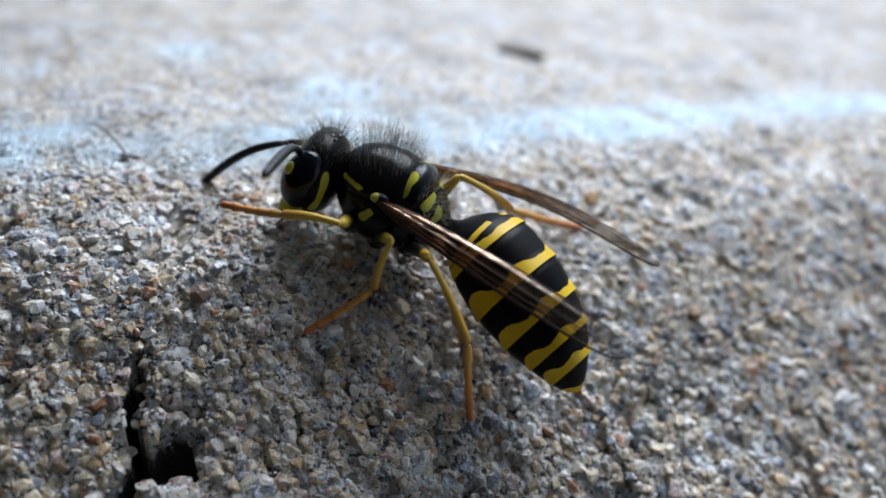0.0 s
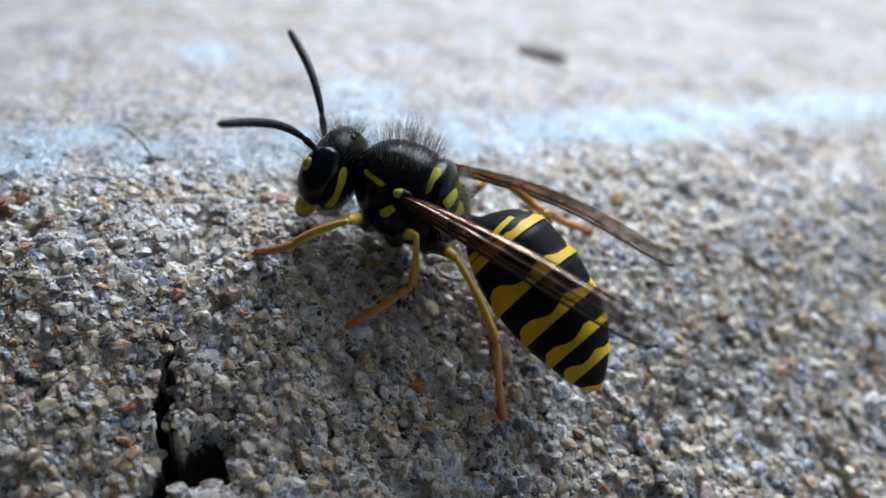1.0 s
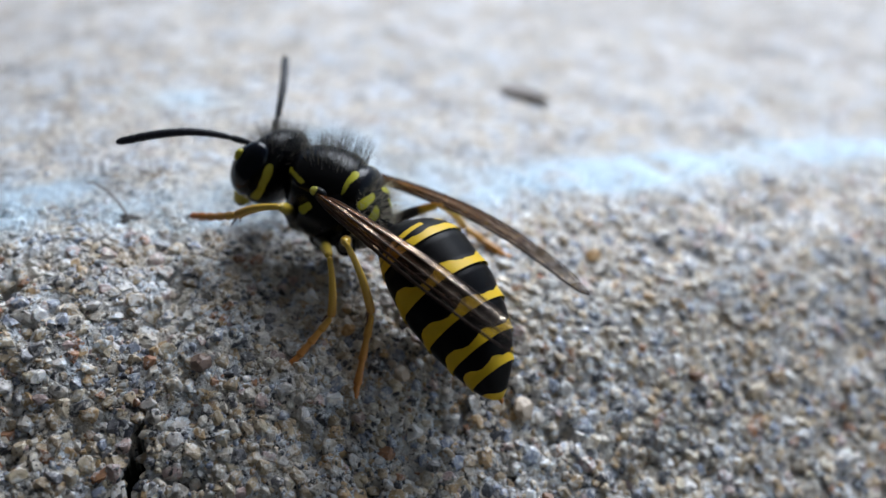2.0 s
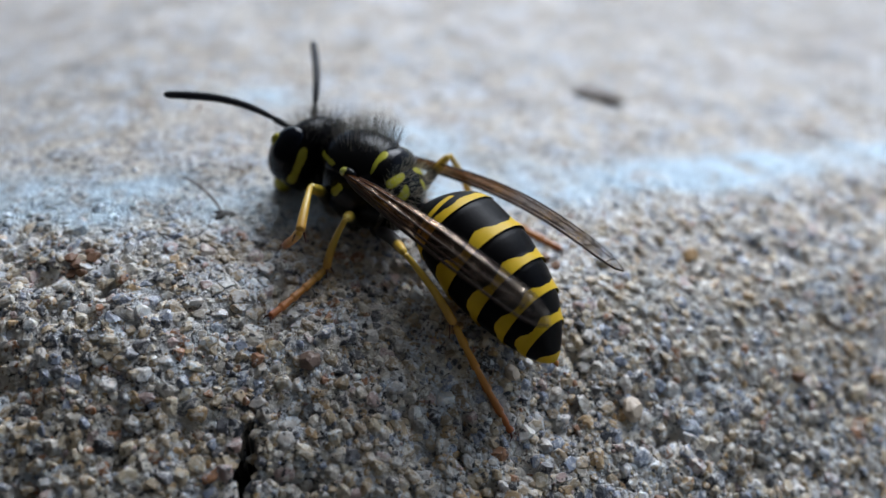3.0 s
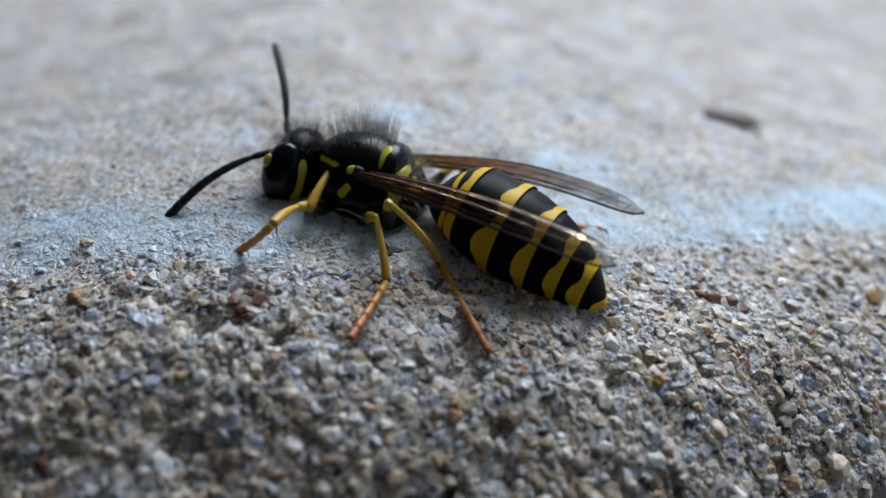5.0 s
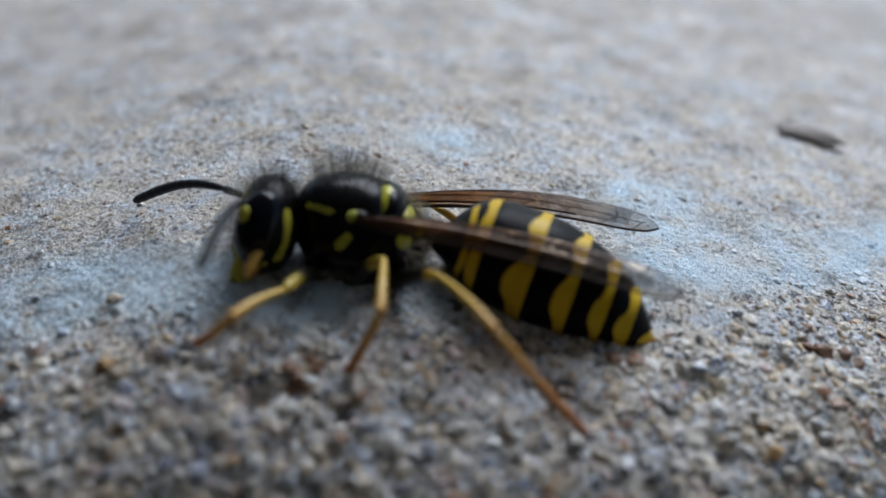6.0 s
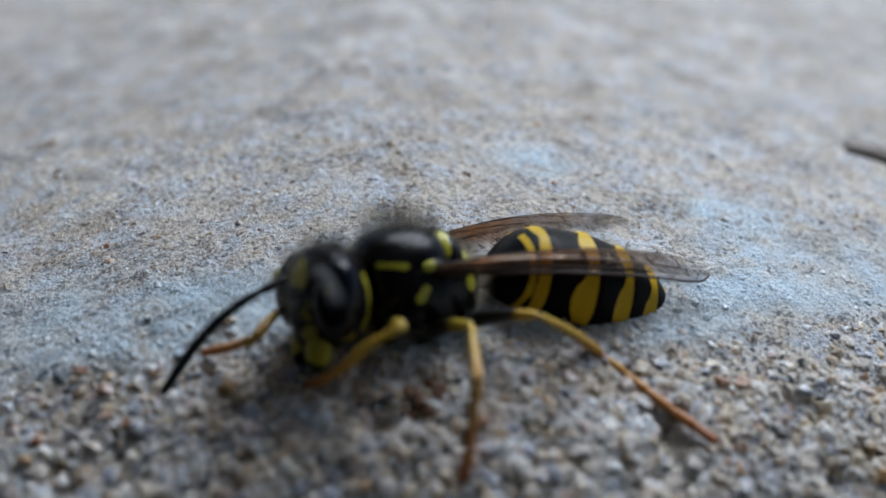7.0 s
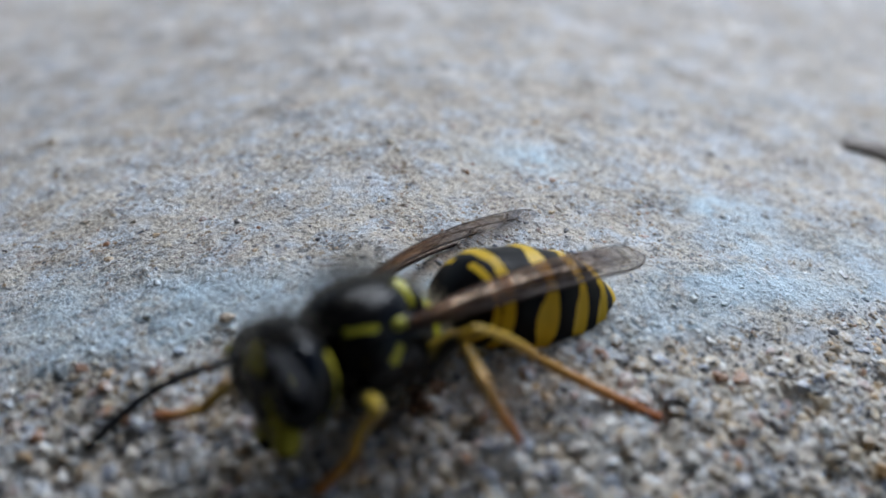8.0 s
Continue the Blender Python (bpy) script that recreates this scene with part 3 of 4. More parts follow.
# wings: narrow, folded lengthwise, hinged at the tegulae
def build_wing(s):
    tip = np.array([-9.44, 1.41 * s, -0.25])
    along = tip / np.linalg.norm(tip)
    out = np.array([0, 0.62, -0.78]) if s > 0 else np.array([0, -0.5, -0.87])
    out -= along * (out @ along)
    out /= np.linalg.norm(out)
    up = np.cross(along, out) * s
    up = up if up[2] > 0 else -up
    length = np.linalg.norm(tip)
    t = np.linspace(0, 1, 70)
    lead = smooth_curve([0, 0.08, 0.3, 0.6, 0.85, 0.96, 1], [0.08, 0.2, 0.30, 0.38, 0.36, 0.24, 0.0], t)
    trail = smooth_curve([0, 0.08, 0.3, 0.6, 0.85, 0.96, 1], [-0.08, -0.24, -0.44, -0.58, -0.56, -0.38, -0.02], t) * (1.0 if s > 0 else 0.9)
    n = 22
    w = np.linspace(0, 1, n)

    def at(ti, wi):
        a = np.interp(ti, t, lead)
        b = np.interp(ti, t, trail)
        u = a + (b - a) * wi
        pleat = 0.035 * np.sin(wi * 16.0 + 3 * ti) * np.sin(np.pi * np.clip(ti, 0, 1)) + 0.22 * np.sin(np.pi * wi) * (1 - 0.5 * ti) + 0.10 * np.sin(np.pi * ti)
        return along * (length * ti) + out * u + up * pleat + np.array([0, 0.46 * s, 0.30]) * math.sin(math.pi * ti)

    top = np.array([[at(ti, wi) for wi in w] for ti in t]).reshape(-1, 3)
    fold = np.array([[at(ti, 1 - 0.75 * wi) - up * (0.05 + 0.05 * wi) for wi in w] for ti in t * 0.9]).reshape(-1, 3)
    f = grid_faces(len(t), n, False)
    holder = None
    for name, v in (("forewing", top), ("hindwing", fold)):
        v2 = np.concatenate([v, v - up * 0.012])
        me = array_mesh(name, v2 * MM, np.concatenate([f, f[:, ::-1] + len(v)]), MEMBRANE)
        set_attribute(me, "along", np.tile(np.repeat(t, n), 2))
        ob = new(name, me)
        ob.parent = wasp if holder is None else holder
        if holder is None:
            holder = tagged(ob, "smoky brown translucent wing")
    lines = [([(u, 0.0) for u in np.linspace(0, 1, 30)], 0.07), ([(u, 0.2) for u in np.linspace(0, 0.72, 24)], 0.05), ([(u, 0.5 - 0.1 * u) for u in np.linspace(0.03, 0.93, 24)], 0.028),
             ([(u, 0.78) for u in np.linspace(0.05, 0.8, 24)], 0.02), ([(u, 1.0) for u in np.linspace(0.05, 0.95, 24)], 0.018)]
    lines += [([(u0 + (u1 - u0) * k, w0 + (w1 - w0) * k) for k in np.linspace(0, 1, 6)], 0.024) for u0, w0, u1, w1 in
              ((0.52, 0.22, 0.58, 0.45), (0.66, 0.05, 0.7, 0.42), (0.74, 0.42, 0.7, 0.78), (0.8, 0.02, 0.86, 0.41), (0.86, 0.41, 0.84, 0.95), (0.6, 0.44, 0.56, 0.78), (0.92, 0.05, 0.95, 0.5))]
    for path, r in lines:
        c = [at(u, q) + up * 0.01 for u, q in path]
        v, f2 = tube(c, [r * (1.1 - 0.6 * u) for u, q in path], 6)
        ob = new("vein", array_mesh("vein", v * MM, f2, VEIN))
        ob.parent = holder
    return holder


wings = [build_wing(1), build_wing(-1)]

# legs: the joints' places in the wasp's space at each time: knee, ankle, toe
LEGS = {
    "front_left": [
        (0, 0.82, 2.69, 0.05, 2.91, 2.77, -0.27, 5.22, 2.66, -0.73),
        (0.5, 1.67, 2.79, -0.16, 3.68, 3.45, -0.32, 5.62, 2.82, -1.48),
        (1, 1.33, 2.81, -0.09, 2.98, 3.12, -1.38, 4.6, 2.15, -2.78),
        (1.5, 1.18, 2.85, -0.17, 2.64, 2.14, -1.52, 4.17, 1.58, -3.2),
        (1.7, 0.97, 2.61, 0.21, 2.83, 2.31, -0.77, 4.95, 2.16, -1.78),
        (2.8, 0.54, 2.58, 0.15, 1.35, 2.67, -1.77, 3.34, 1.76, -2.56),
        (3, 0.79, 2.56, 0.2, -0.22, 4.21, -0.62, 1.31, 3.12, -2.06),
        (3.5, 1.25, 2.88, -0.2, 3.02, 2.8, -1.33, 5.02, 2.15, -2.34),
        (4, 0.94, 2.88, -0.18, 2.72, 2.07, -0.91, 4.56, 0.78, -1.48),
        (4.5, 0.35, 2.53, 0.08, 2.39, 2.36, -0.41, 4.61, 1.89, -0.96),
        (5, 1.49, 2.95, -0.45, 1.34, 5.07, -0.54, 3.02, 4.2, -1.92),
        (5.2, 1.43, 2.99, -0.54, 1.21, 5.08, -0.75, 2.65, 3.72, -2.02),
        (6.3, 2.01, 2.95, -1.27, 3.53, 4.28, -1.84, 4.79, 2.64, -2.98),
        (6.5, 1.92, 2.96, -0.98, 3.43, 4.02, -1.98, 4.48, 2.08, -2.82),
        (6.7, 1.83, 2.95, -0.74, 3.44, 4.08, -1.46, 4.25, 2.03, -2.31),
        (7, 1.79, 2.91, -0.46, 3.06, 1.73, -1.58, 3.68, -0.3, -2.52),
        (7.3, 2.01, 2.87, -0.61, 4.03, 3.47, -0.87, 5.75, 5.03, -0.48),
        (7.5, 2.39, 2.81, -1.1, 3.14, 1.35, -2.4, 4.03, -0.14, -3.94),
        (8, 2.22, 2.78, -0.52, 2.34, 1.43, -2.11, 3.11, -0.19, -3.58),
    ],
    "middle_left": [
        (0, -0.89, 2.45, -0.16, -0.5, 2.24, -2.39, 1.22, 3.97, -3.86),
        (0.5, -0.9, 2.29, 0.02, -0.81, 1.67, -2.18, 1.13, 3.15, -3.64),
        (1, -0.89, 2.45, -0.16, -0.99, 1.89, -2.37, 0.86, 3.28, -4.02),
        (1.5, -1.23, 2.55, -0.7, -1.74, 2.07, -2.87, -0.78, 3.73, -4.97),
        (1.7, -1.45, 2.46, -1, -2.28, 2.44, -3.12, -1.73, 4.07, -5.39),
        (2.8, -0.84, 2.64, -0.4, 0.09, 2.71, -2.48, 1.14, 5.13, -3.57),
        (3, -0.89, 2.61, -0.4, -0.22, 2.61, -2.57, -0.03, 5.27, -3.55),
        (3.5, -1.15, 2.6, -0.67, -1.29, 2.6, -2.93, -1.45, 5.27, -3.87),
        (4, -1.23, 2.4, -0.42, -1.78, 2.08, -2.59, -2.22, 4.67, -3.67),
        (4.5, -0.91, 2.58, -0.38, -1.22, 3.46, -2.42, -0.84, 6.08, -3.44),
        (5, -1.18, 2.49, -0.55, -2.09, 3.64, -2.26, -1.95, 6.24, -3.36),
        (5.2, -1.24, 2.62, -0.81, -2.16, 4.67, -1.32, -1.35, 4.35, -3.98),
        (6.3, -0.65, 2.59, -0.16, -0.52, 4.58, -1.3, 0.48, 3.35, -3.64),
        (6.5, -0.59, 2.61, -0.15, -0.55, 4.57, -1.34, 0.17, 3.31, -3.76),
        (6.7, -0.63, 2.66, -0.22, -0.52, 4.77, -1.14, -0.94, 2.64, -2.95),
        (7, -0.24, 3.02, -0.78, 0.72, 4.84, -1.78, 1, 4.21, -4.53),
        (7.3, -0.31, 2.82, -0.35, 1.04, 4.2, -1.59, 0.92, 2.91, -4.12),
        (7.5, -0.91, 2.17, 0.13, 0.38, 3.64, -1.04, 0.35, 2.46, -3.63),
        (8, -1.4, 1.86, -0.05, -0.47, 3.77, -0.87, -1.97, 3.11, -3.21),
    ],
    "hind_left": [
        (0, -2.42, 2.96, -0, -4.41, 3.99, -1.93, -4.95, 3, -5.93),
        (0.5, -2.18, 3.07, 0.05, -4.04, 4.43, -1.8, -4.86, 3.32, -5.71),
        (1, -2.43, 3.05, -0.14, -4.39, 3.91, -2.17, -5.28, 2.81, -6.07),
        (1.5, -2.83, 2.99, -0.68, -4.84, 3.46, -2.8, -6.29, 2.53, -6.57),
        (1.7, -1.96, 3.03, 0.26, -2.54, 2.03, -2.49, -3.58, 3.88, -6.05),
        (2.8, -3.12, 2.67, -0.62, -5.67, 3.57, -1.83, -6.47, 2.3, -5.71),
        (3, -3.34, 2.52, -0.86, -5.32, 1.97, -3.02, -8.1, 1.95, -6.11),
        (3.5, -2.12, 2.92, 0.31, -2.27, 1.63, -2.39, -4.5, 4.33, -4.59),
        (4, -2.48, 2.96, -0.07, -4.82, 4.67, -0.7, -5.11, 3.96, -4.79),
        (4.5, -3.29, 2.61, -1, -5.61, 4.42, -1.48, -7.57, 3.87, -5.11),
        (5, -1.82, 3.12, 0.23, -3.29, 1.77, -1.96, -5.92, 4.39, -3.8),
        (5.2, -2.15, 3.1, 0.05, -4.1, 5.18, -0.86, -5.77, 3.51, -4.26),
        (6.3, -2.52, 3.25, -0.87, -3.77, 5.83, -1.67, -6.82, 5.31, -4.45),
        (6.5, -2.8, 3.11, -1.18, -3.78, 5.74, -2.16, -6.99, 5.47, -4.8),
        (6.7, -2.79, 3.12, -1.19, -3.77, 5.81, -2, -7.07, 5.91, -4.53),
        (7, -2.17, 3.43, -0.77, -4.57, 3.03, -2.48, -6, 6.28, -4.59),
        (7.3, -1.99, 3.35, -0.32, -4.34, 2.9, -2.1, -5.83, 6.1, -4.27),
        (7.5, -1.51, 3.44, -0.22, -3.94, 3.37, -1.93, -6.27, 5.92, -4.23),
        (8, -1.1, 3.14, 0.4, -3.43, 2.75, -1.4, -5.91, 4.93, -3.89),
    ],
    "front_right": [
        (0, 2.43, -2.24, 0.15, 2.68, -0.32, -0.71, 4.52, -1.58, -1.45),
        (0.5, 2.48, -2.24, 0.11, 3.04, -0.4, -0.78, 4.48, -2, -1.73),
        (1, 2.47, -2.23, 0.13, 2.79, -0.42, -0.93, 4.69, -1.56, -1.7),
        (1.5, 2.31, -0.99, 0.91, 3.79, -2.46, 1.28, 4.96, -4.5, 1.31),
        (1.7, 2.46, -2.24, 0.12, 2.59, -0.33, -0.8, 3.72, -1.82, -2.23),
        (2.8, 2.57, -2.17, 0.09, 1.95, -0.42, -0.94, 3.53, -2.15, -0.89),
        (3, 2.5, -2.17, 0.16, 1.79, -0.44, -0.85, 3.71, -1.74, -1.19),
        (3.5, 1.06, -0.45, 1.19, 1.15, 0.89, -0.46, 2.72, -0.55, -1.45),
        (4, 0.64, 0.2, 0.98, 1.3, 1.36, -0.67, 2, -0.87, -0.47),
        (4.5, 0.8, 0.65, 0.79, 1.11, 2.17, -0.65, 1.64, -0.11, -0.51),
        (5, 1.09, 0.86, 0.67, 1.23, 2.57, -0.58, 2.11, 0.4, -0.45),
        (5.2, 1.27, 0.9, 0.65, 1.3, 2.58, -0.64, 2.85, 0.82, -0.77),
        (6.3, 2.49, 0.7, 0.34, 3.48, 1.86, -1.14, 2.89, -0.41, -1.02),
        (6.5, 2.57, 0.66, 0.29, 3.31, 1.66, -1.43, 4.37, -0.43, -1.31),
        (6.7, 2.7, 0.26, 0.46, 3.53, 1.35, -1.15, 4.99, -0.49, -1.3),
        (7, 3.3, -1.5, -0.31, 4.89, -0.19, -0.81, 5.85, -2.23, -1.49),
        (7.3, 3.35, -0.49, -0.09, 4.17, -2.27, -0.89, 4.88, -4.43, -1.47),
        (7.5, 3.14, -0.68, 0.26, 3.39, -2.72, -0.28, 3.76, -4.93, -0.95),
        (8, 3.22, -0.73, 0.15, 4.19, -2.32, -0.86, 4.48, -4.57, -1.46),
    ],
    "middle_right": [
        (0, -0.21, -2.2, 0.37, 1.39, -2.64, -1.18, -0.58, -4.7, -1.2),
        (0.5, 0.02, -2.28, 0.34, 1.4, -2.75, -1.41, -0.71, -4.67, -1.47),
        (1, -0.15, -2.4, 0.21, 1.56, -2.54, -1.28, -0.49, -4.52, -1.14),
        (1.5, -0.08, -2.4, 0.23, 1.17, -2.23, -1.67, -0.93, -4.14, -1.44),
        (1.7, -0.01, -2.47, 0.17, 0.93, -2.23, -1.89, -0.99, -4.31, -1.65),
        (2.8, -1.02, -0.94, 0.59, 0.28, -1.82, -1.07, -1.93, -3.62, -1.25),
        (3, -1, -0.96, 0.59, 0.22, -1.64, -1.21, -1.9, -3.53, -1.42),
        (3.5, -1, -0.78, 0.61, 0.06, -1.38, -1.32, -2.05, -3.29, -1.41),
        (4, -1.2, -0.31, 0.44, 0.13, -1.83, -0.61, -2.56, -2.56, -1.24),
        (4.5, -1.19, 0.11, 0.3, 0.21, -1.56, -0.35, -2.58, -1.52, -0.94),
        (5, -1.07, 0.36, 0.25, 0.5, -1.22, -0.19, -2.27, -0.82, -0.77),
        (5.2, 0.05, -2.47, 0.16, 0.54, -0.36, -0.57, -2.21, -0.94, -1),
        (6.3, 0.03, -2.17, 0.42, 1.67, -0.83, -0.45, -1.11, -0.27, -0.69),
        (6.5, 0.39, -1.9, 0.57, 2.13, -0.81, -0.42, -0.59, -0.01, -0.61),
        (6.7, 0.65, -1.66, 0.64, 2.42, -0.62, -0.38, -0.4, -0.28, -0.27),
        (7, 1.3, 0.02, 0.46, 3.11, 0.41, -0.86, 0.79, -1.17, -0.39),
        (7.3, 1.59, -0.59, 0.41, 3.12, -0.15, -1.22, 1.19, -2.2, -0.75),
        (7.5, 1.38, -0.89, 0.55, 2.98, -0.59, -1.04, 0.99, -2.61, -0.73),
        (8, 1.24, -0.86, 0.64, 2.93, -1.27, -0.83, 0.48, -2.71, -0.56),
    ],
    "hind_right": [
        (0, -2.07, -0.47, 1.36, -3.86, -2.18, -0.29, -6.27, -5.19, -1.85),
        (0.5, -1.95, -0.57, 1.42, -4.41, -1.24, -0.14, -6.27, -4.48, -1.93),
        (1, -2.17, -3.1, 0.02, -4.51, -1.26, 0.15, -6.35, -4.49, -1.69),
        (1.5, -2.67, -2.67, 0.15, -5.39, -1.5, -0.24, -7.34, -4.77, -1.9),
        (1.7, -3.04, -2.42, -0.02, -4.11, -4.77, -1.5, -8.13, -4.55, -2.5),
        (2.8, -2.28, -0.67, 1.29, -2.2, -2.99, -0.58, -5.65, -4.9, -1.86),
        (3, -1.9, -2.02, 1.13, -1.94, -4, -1.09, -5.93, -4.48, -2.08),
        (3.5, -3.95, -1.01, -1.02, -6.91, -0.7, -0.83, -7.03, -4.63, -2.16),
        (4, -2.12, -3.16, -0.05, -5, -2.7, 0.54, -5.97, -6.73, 0.36),
        (4.5, -2.29, -2.67, 0.48, -4.32, -1.27, -1.2, -7.94, -3.21, -1.78),
        (5, -2.32, -2.65, 0.47, -4.33, -0.92, -0.89, -7.99, -2.82, -1.29),
        (5.2, -2.24, -2.96, 0.16, -4.32, -1.24, -1.1, -7.96, -3.17, -1.56),
        (6.3, -1.66, -2.69, 0.75, -3.53, -0.61, -0.29, -7.66, -0.5, -0.67),
        (6.5, -1.56, -2.37, 1.02, -3.12, -0.19, -0.28, -7.26, -0.44, -0.32),
        (6.7, -1.5, -2.25, 1.11, -2.84, 0.08, -0.19, -6.9, -0.71, 0.03),
        (7, -1.33, -2.58, 0.91, -2.03, 0.01, -0.39, -6.03, -0.94, 0.14),
        (7.3, -1.47, -2.89, 0.61, -1.5, -0.17, -0.61, -5.41, -1.27, 0.22),
        (7.5, -1.67, -2.96, 0.48, -1.26, -0.13, -0.36, -5.23, -1.32, -0.01),
        (8, -1.67, -3, 0.44, -1.22, -0.08, 0.05, -5.27, -1.01, -0.08),
    ],
}
HIPS = {"front": (1.2, 0.65, -1.25), "middle": (0.15, 0.75, -1.5), "hind": (-1.0, 0.75, -1.4)}
SPANS = {"front": (2.45, 2.12, 2.35), "middle": (2.4, 2.28, 2.85), "hind": (2.98, 2.98, 4.15)}


def bent_tube(name, length, at, radii, mat, bow, sides=14, rings=40, joints=0):
    t = np.linspace(0, 1, rings)
    r = smooth_curve(at, radii, t)
    if joints:
        r = r * (0.78 + 0.34 * ((t * joints) % 1) ** 1.5)
    return tube_part(name, np.stack([length * t, 0 * t, bow * np.sin(np.pi * t)], -1), r, mat, wasp, sides)


def build_leg(which):
    f, ti, ta = SPANS[which]
    k = {"front": 1.05, "middle": 0.97, "hind": 0.98}[which]
    femur = bent_tube("femur", f, [0, 0.06, 0.3, 0.7, 0.95, 1], [0.15, 0.20 * k, 0.24 * k, 0.20 * k, 0.14 * k, 0.11], FEMUR_DARK if which == "hind" else FEMUR_LIGHT, 0.14)
    tibia = bent_tube("tibia", ti, [0, 0.05, 0.3, 0.7, 0.95, 1], [0.09, 0.10 * k, 0.115 * k, 0.15 * k, 0.16 * k, 0.11], TIBIA, 0.10)
    tarsus = bent_tube("tarsus", ta, [0, 0.04, 0.4, 0.8, 1], [0.10, 0.15 * k, 0.14, 0.145, 0.12], TARSUS, -0.05, joints=5, rings=60)
    for s in (1, -1):
        v, q = tube([(ti * 0.96, 0.12 * s, -0.1), (ti * 1.05, 0.2 * s, -0.24), (ti * 1.1, 0.24 * s, -0.36)], [0.035, 0.025, 0.006], 6)
        ob = new("spur", array_mesh("spur", v * MM, q, CLAW))
        ob.parent = tibia
        v, q = tube([(ta * 0.97, 0.03 * s, 0), (ta * 1.02, 0.12 * s, 0.03), (ta * 1.05, 0.2 * s, -0.1)], [0.045, 0.035, 0.008], 6)
        ob = new("claw", array_mesh("claw", v * MM, q, CLAW))
        ob.parent = tarsus
    return femur, tibia, tarsus


legs = {name: build_leg(name.split("_")[0]) for name in LEGS}
for name in LEGS:
    h = np.array(HIPS[name.split("_")[0]]) * np.array([1, 1 if name.endswith("left") else -1, 1])
    egg("coxa", tuple(h * np.array([1, 0.92, 0.86])), (0.42, 0.36, 0.5), THORAX_SHELL, thorax, rows=18, around=24)


def aim(start, end, up=(0, 0, 1)):
    """A pose at start, in metres from millimetres, with +x towards end."""
    x = (Vector(end) - Vector(start)).normalized()
    y = Vector(up).cross(x)
    y = y.normalized() if y.length > 0.05 else Vector((0, 1, 0)).cross(x).normalized()
    m = Matrix((x, y, x.cross(y))).transposed().to_4x4()
    m.translation = Vector(start) * MM
    return m


def leg_rows(name):
    """Rows for the three pieces, every tenth of a second, joint to joint."""
    which, side = name.split("_")
    table = np.array(LEGS[name])
    hip = np.array(HIPS[which]) * np.array([1, 1 if side == "left" else -1, 1])
    out = ([], [], [])
    for step in range(81):
        t = step / 10
        joints = np.array([smooth_curve(table[:, 0], table[:, 1 + j], t) for j in range(9)]).reshape(3, 3)
        at = hip
        for k in range(3):
            way = joints[k] - at
            end = at + way / np.linalg.norm(way) * SPANS[which][k]
            out[k].append((t, aim(at, end)))
            at = end
    return out


WASP = [
    (0, -1.74, 31.4, -0.5, -1.07, -10.45, 161.81),
    (0.5, -2.08, 31, -0.43, -5.1, -10.55, 170.17),
    (1, -2.1, 31.32, -0.32, 0.65, -11.46, 165.66),
    (1.5, -2.84, 32.35, 0.52, 5.37, -11.6, 161.16),
    (1.7, -3.23, 33.02, 0.99, 6.51, -11.44, 157.19),
    (2.8, -5.85, 34.36, 0.74, 8.83, -2.14, 148.7),
    (3, -6.42, 34.7, 0.94, 6.63, -3.63, 146.14),
    (3.5, -7.1, 35.51, 1.19, 8.58, -4.18, 143.41),
    (4, -9.36, 35.76, 0.77, 8.55, 5.27, 152.43),
    (4.5, -11.33, 36.86, 0.8, 11.42, 3.11, 154.93),
    (5, -12.68, 37.6, 0.77, 11.61, 2.29, 159.53),
    (5.2, -13.03, 37.31, 1.03, 13.02, 3.57, 160.85),
    (6.3, -16, 36.54, 1.02, 20.35, -2.87, 186.65),
    (6.5, -16.73, 36.43, 0.79, 24.46, -2.49, 192.21),
    (6.7, -17.18, 36.13, 0.54, 21.96, -1.59, 195.6),
    (7, -16.79, 35.28, 0.78, 20.29, -3.71, 205.07),
    (7.3, -16.52, 34.19, 1.1, 18.4, -7.39, 212.53),
    (7.5, -16.96, 33.1, 1.01, 16.99, -4.59, 216.25),
    (8, -17.96, 32.29, 0.74, 17.6, -1.75, 221.21),
]
HEAD = [
    (0, 3.14, -9.46, 4.68),
    (0.5, 1.6, -5.71, 5.36),
    (1, 4.23, -6.96, 1.23),
    (1.5, 2.39, -9.91, 0.07),
    (1.7, 1.72, -11.98, -0.74),
    (2.8, 2.6, -12.07, -4.54),
    (3, 3.17, -14.23, -2.95),
    (3.5, 1.23, -15.23, 4.53),
    (4, -1.22, -11.17, 6.47),
    (4.5, -1.5, -10.46, 6.8),
    (5, -2.58, -9.59, 6.52),
    (5.2, -2.46, -9.48, 6.28),
    (6.3, 0.27, -5.62, 7.67),
    (6.5, 0.8, -4.99, 7.43),
    (6.7, 1.39, -4.5, 6.94),
    (7, 1.17, -2.84, 6.95),
    (7.3, 1.35, -3.24, -1.32),
    (7.5, 0.48, -3.56, -1.81),
    (8, -1.83, -1.24, -3.14),
]
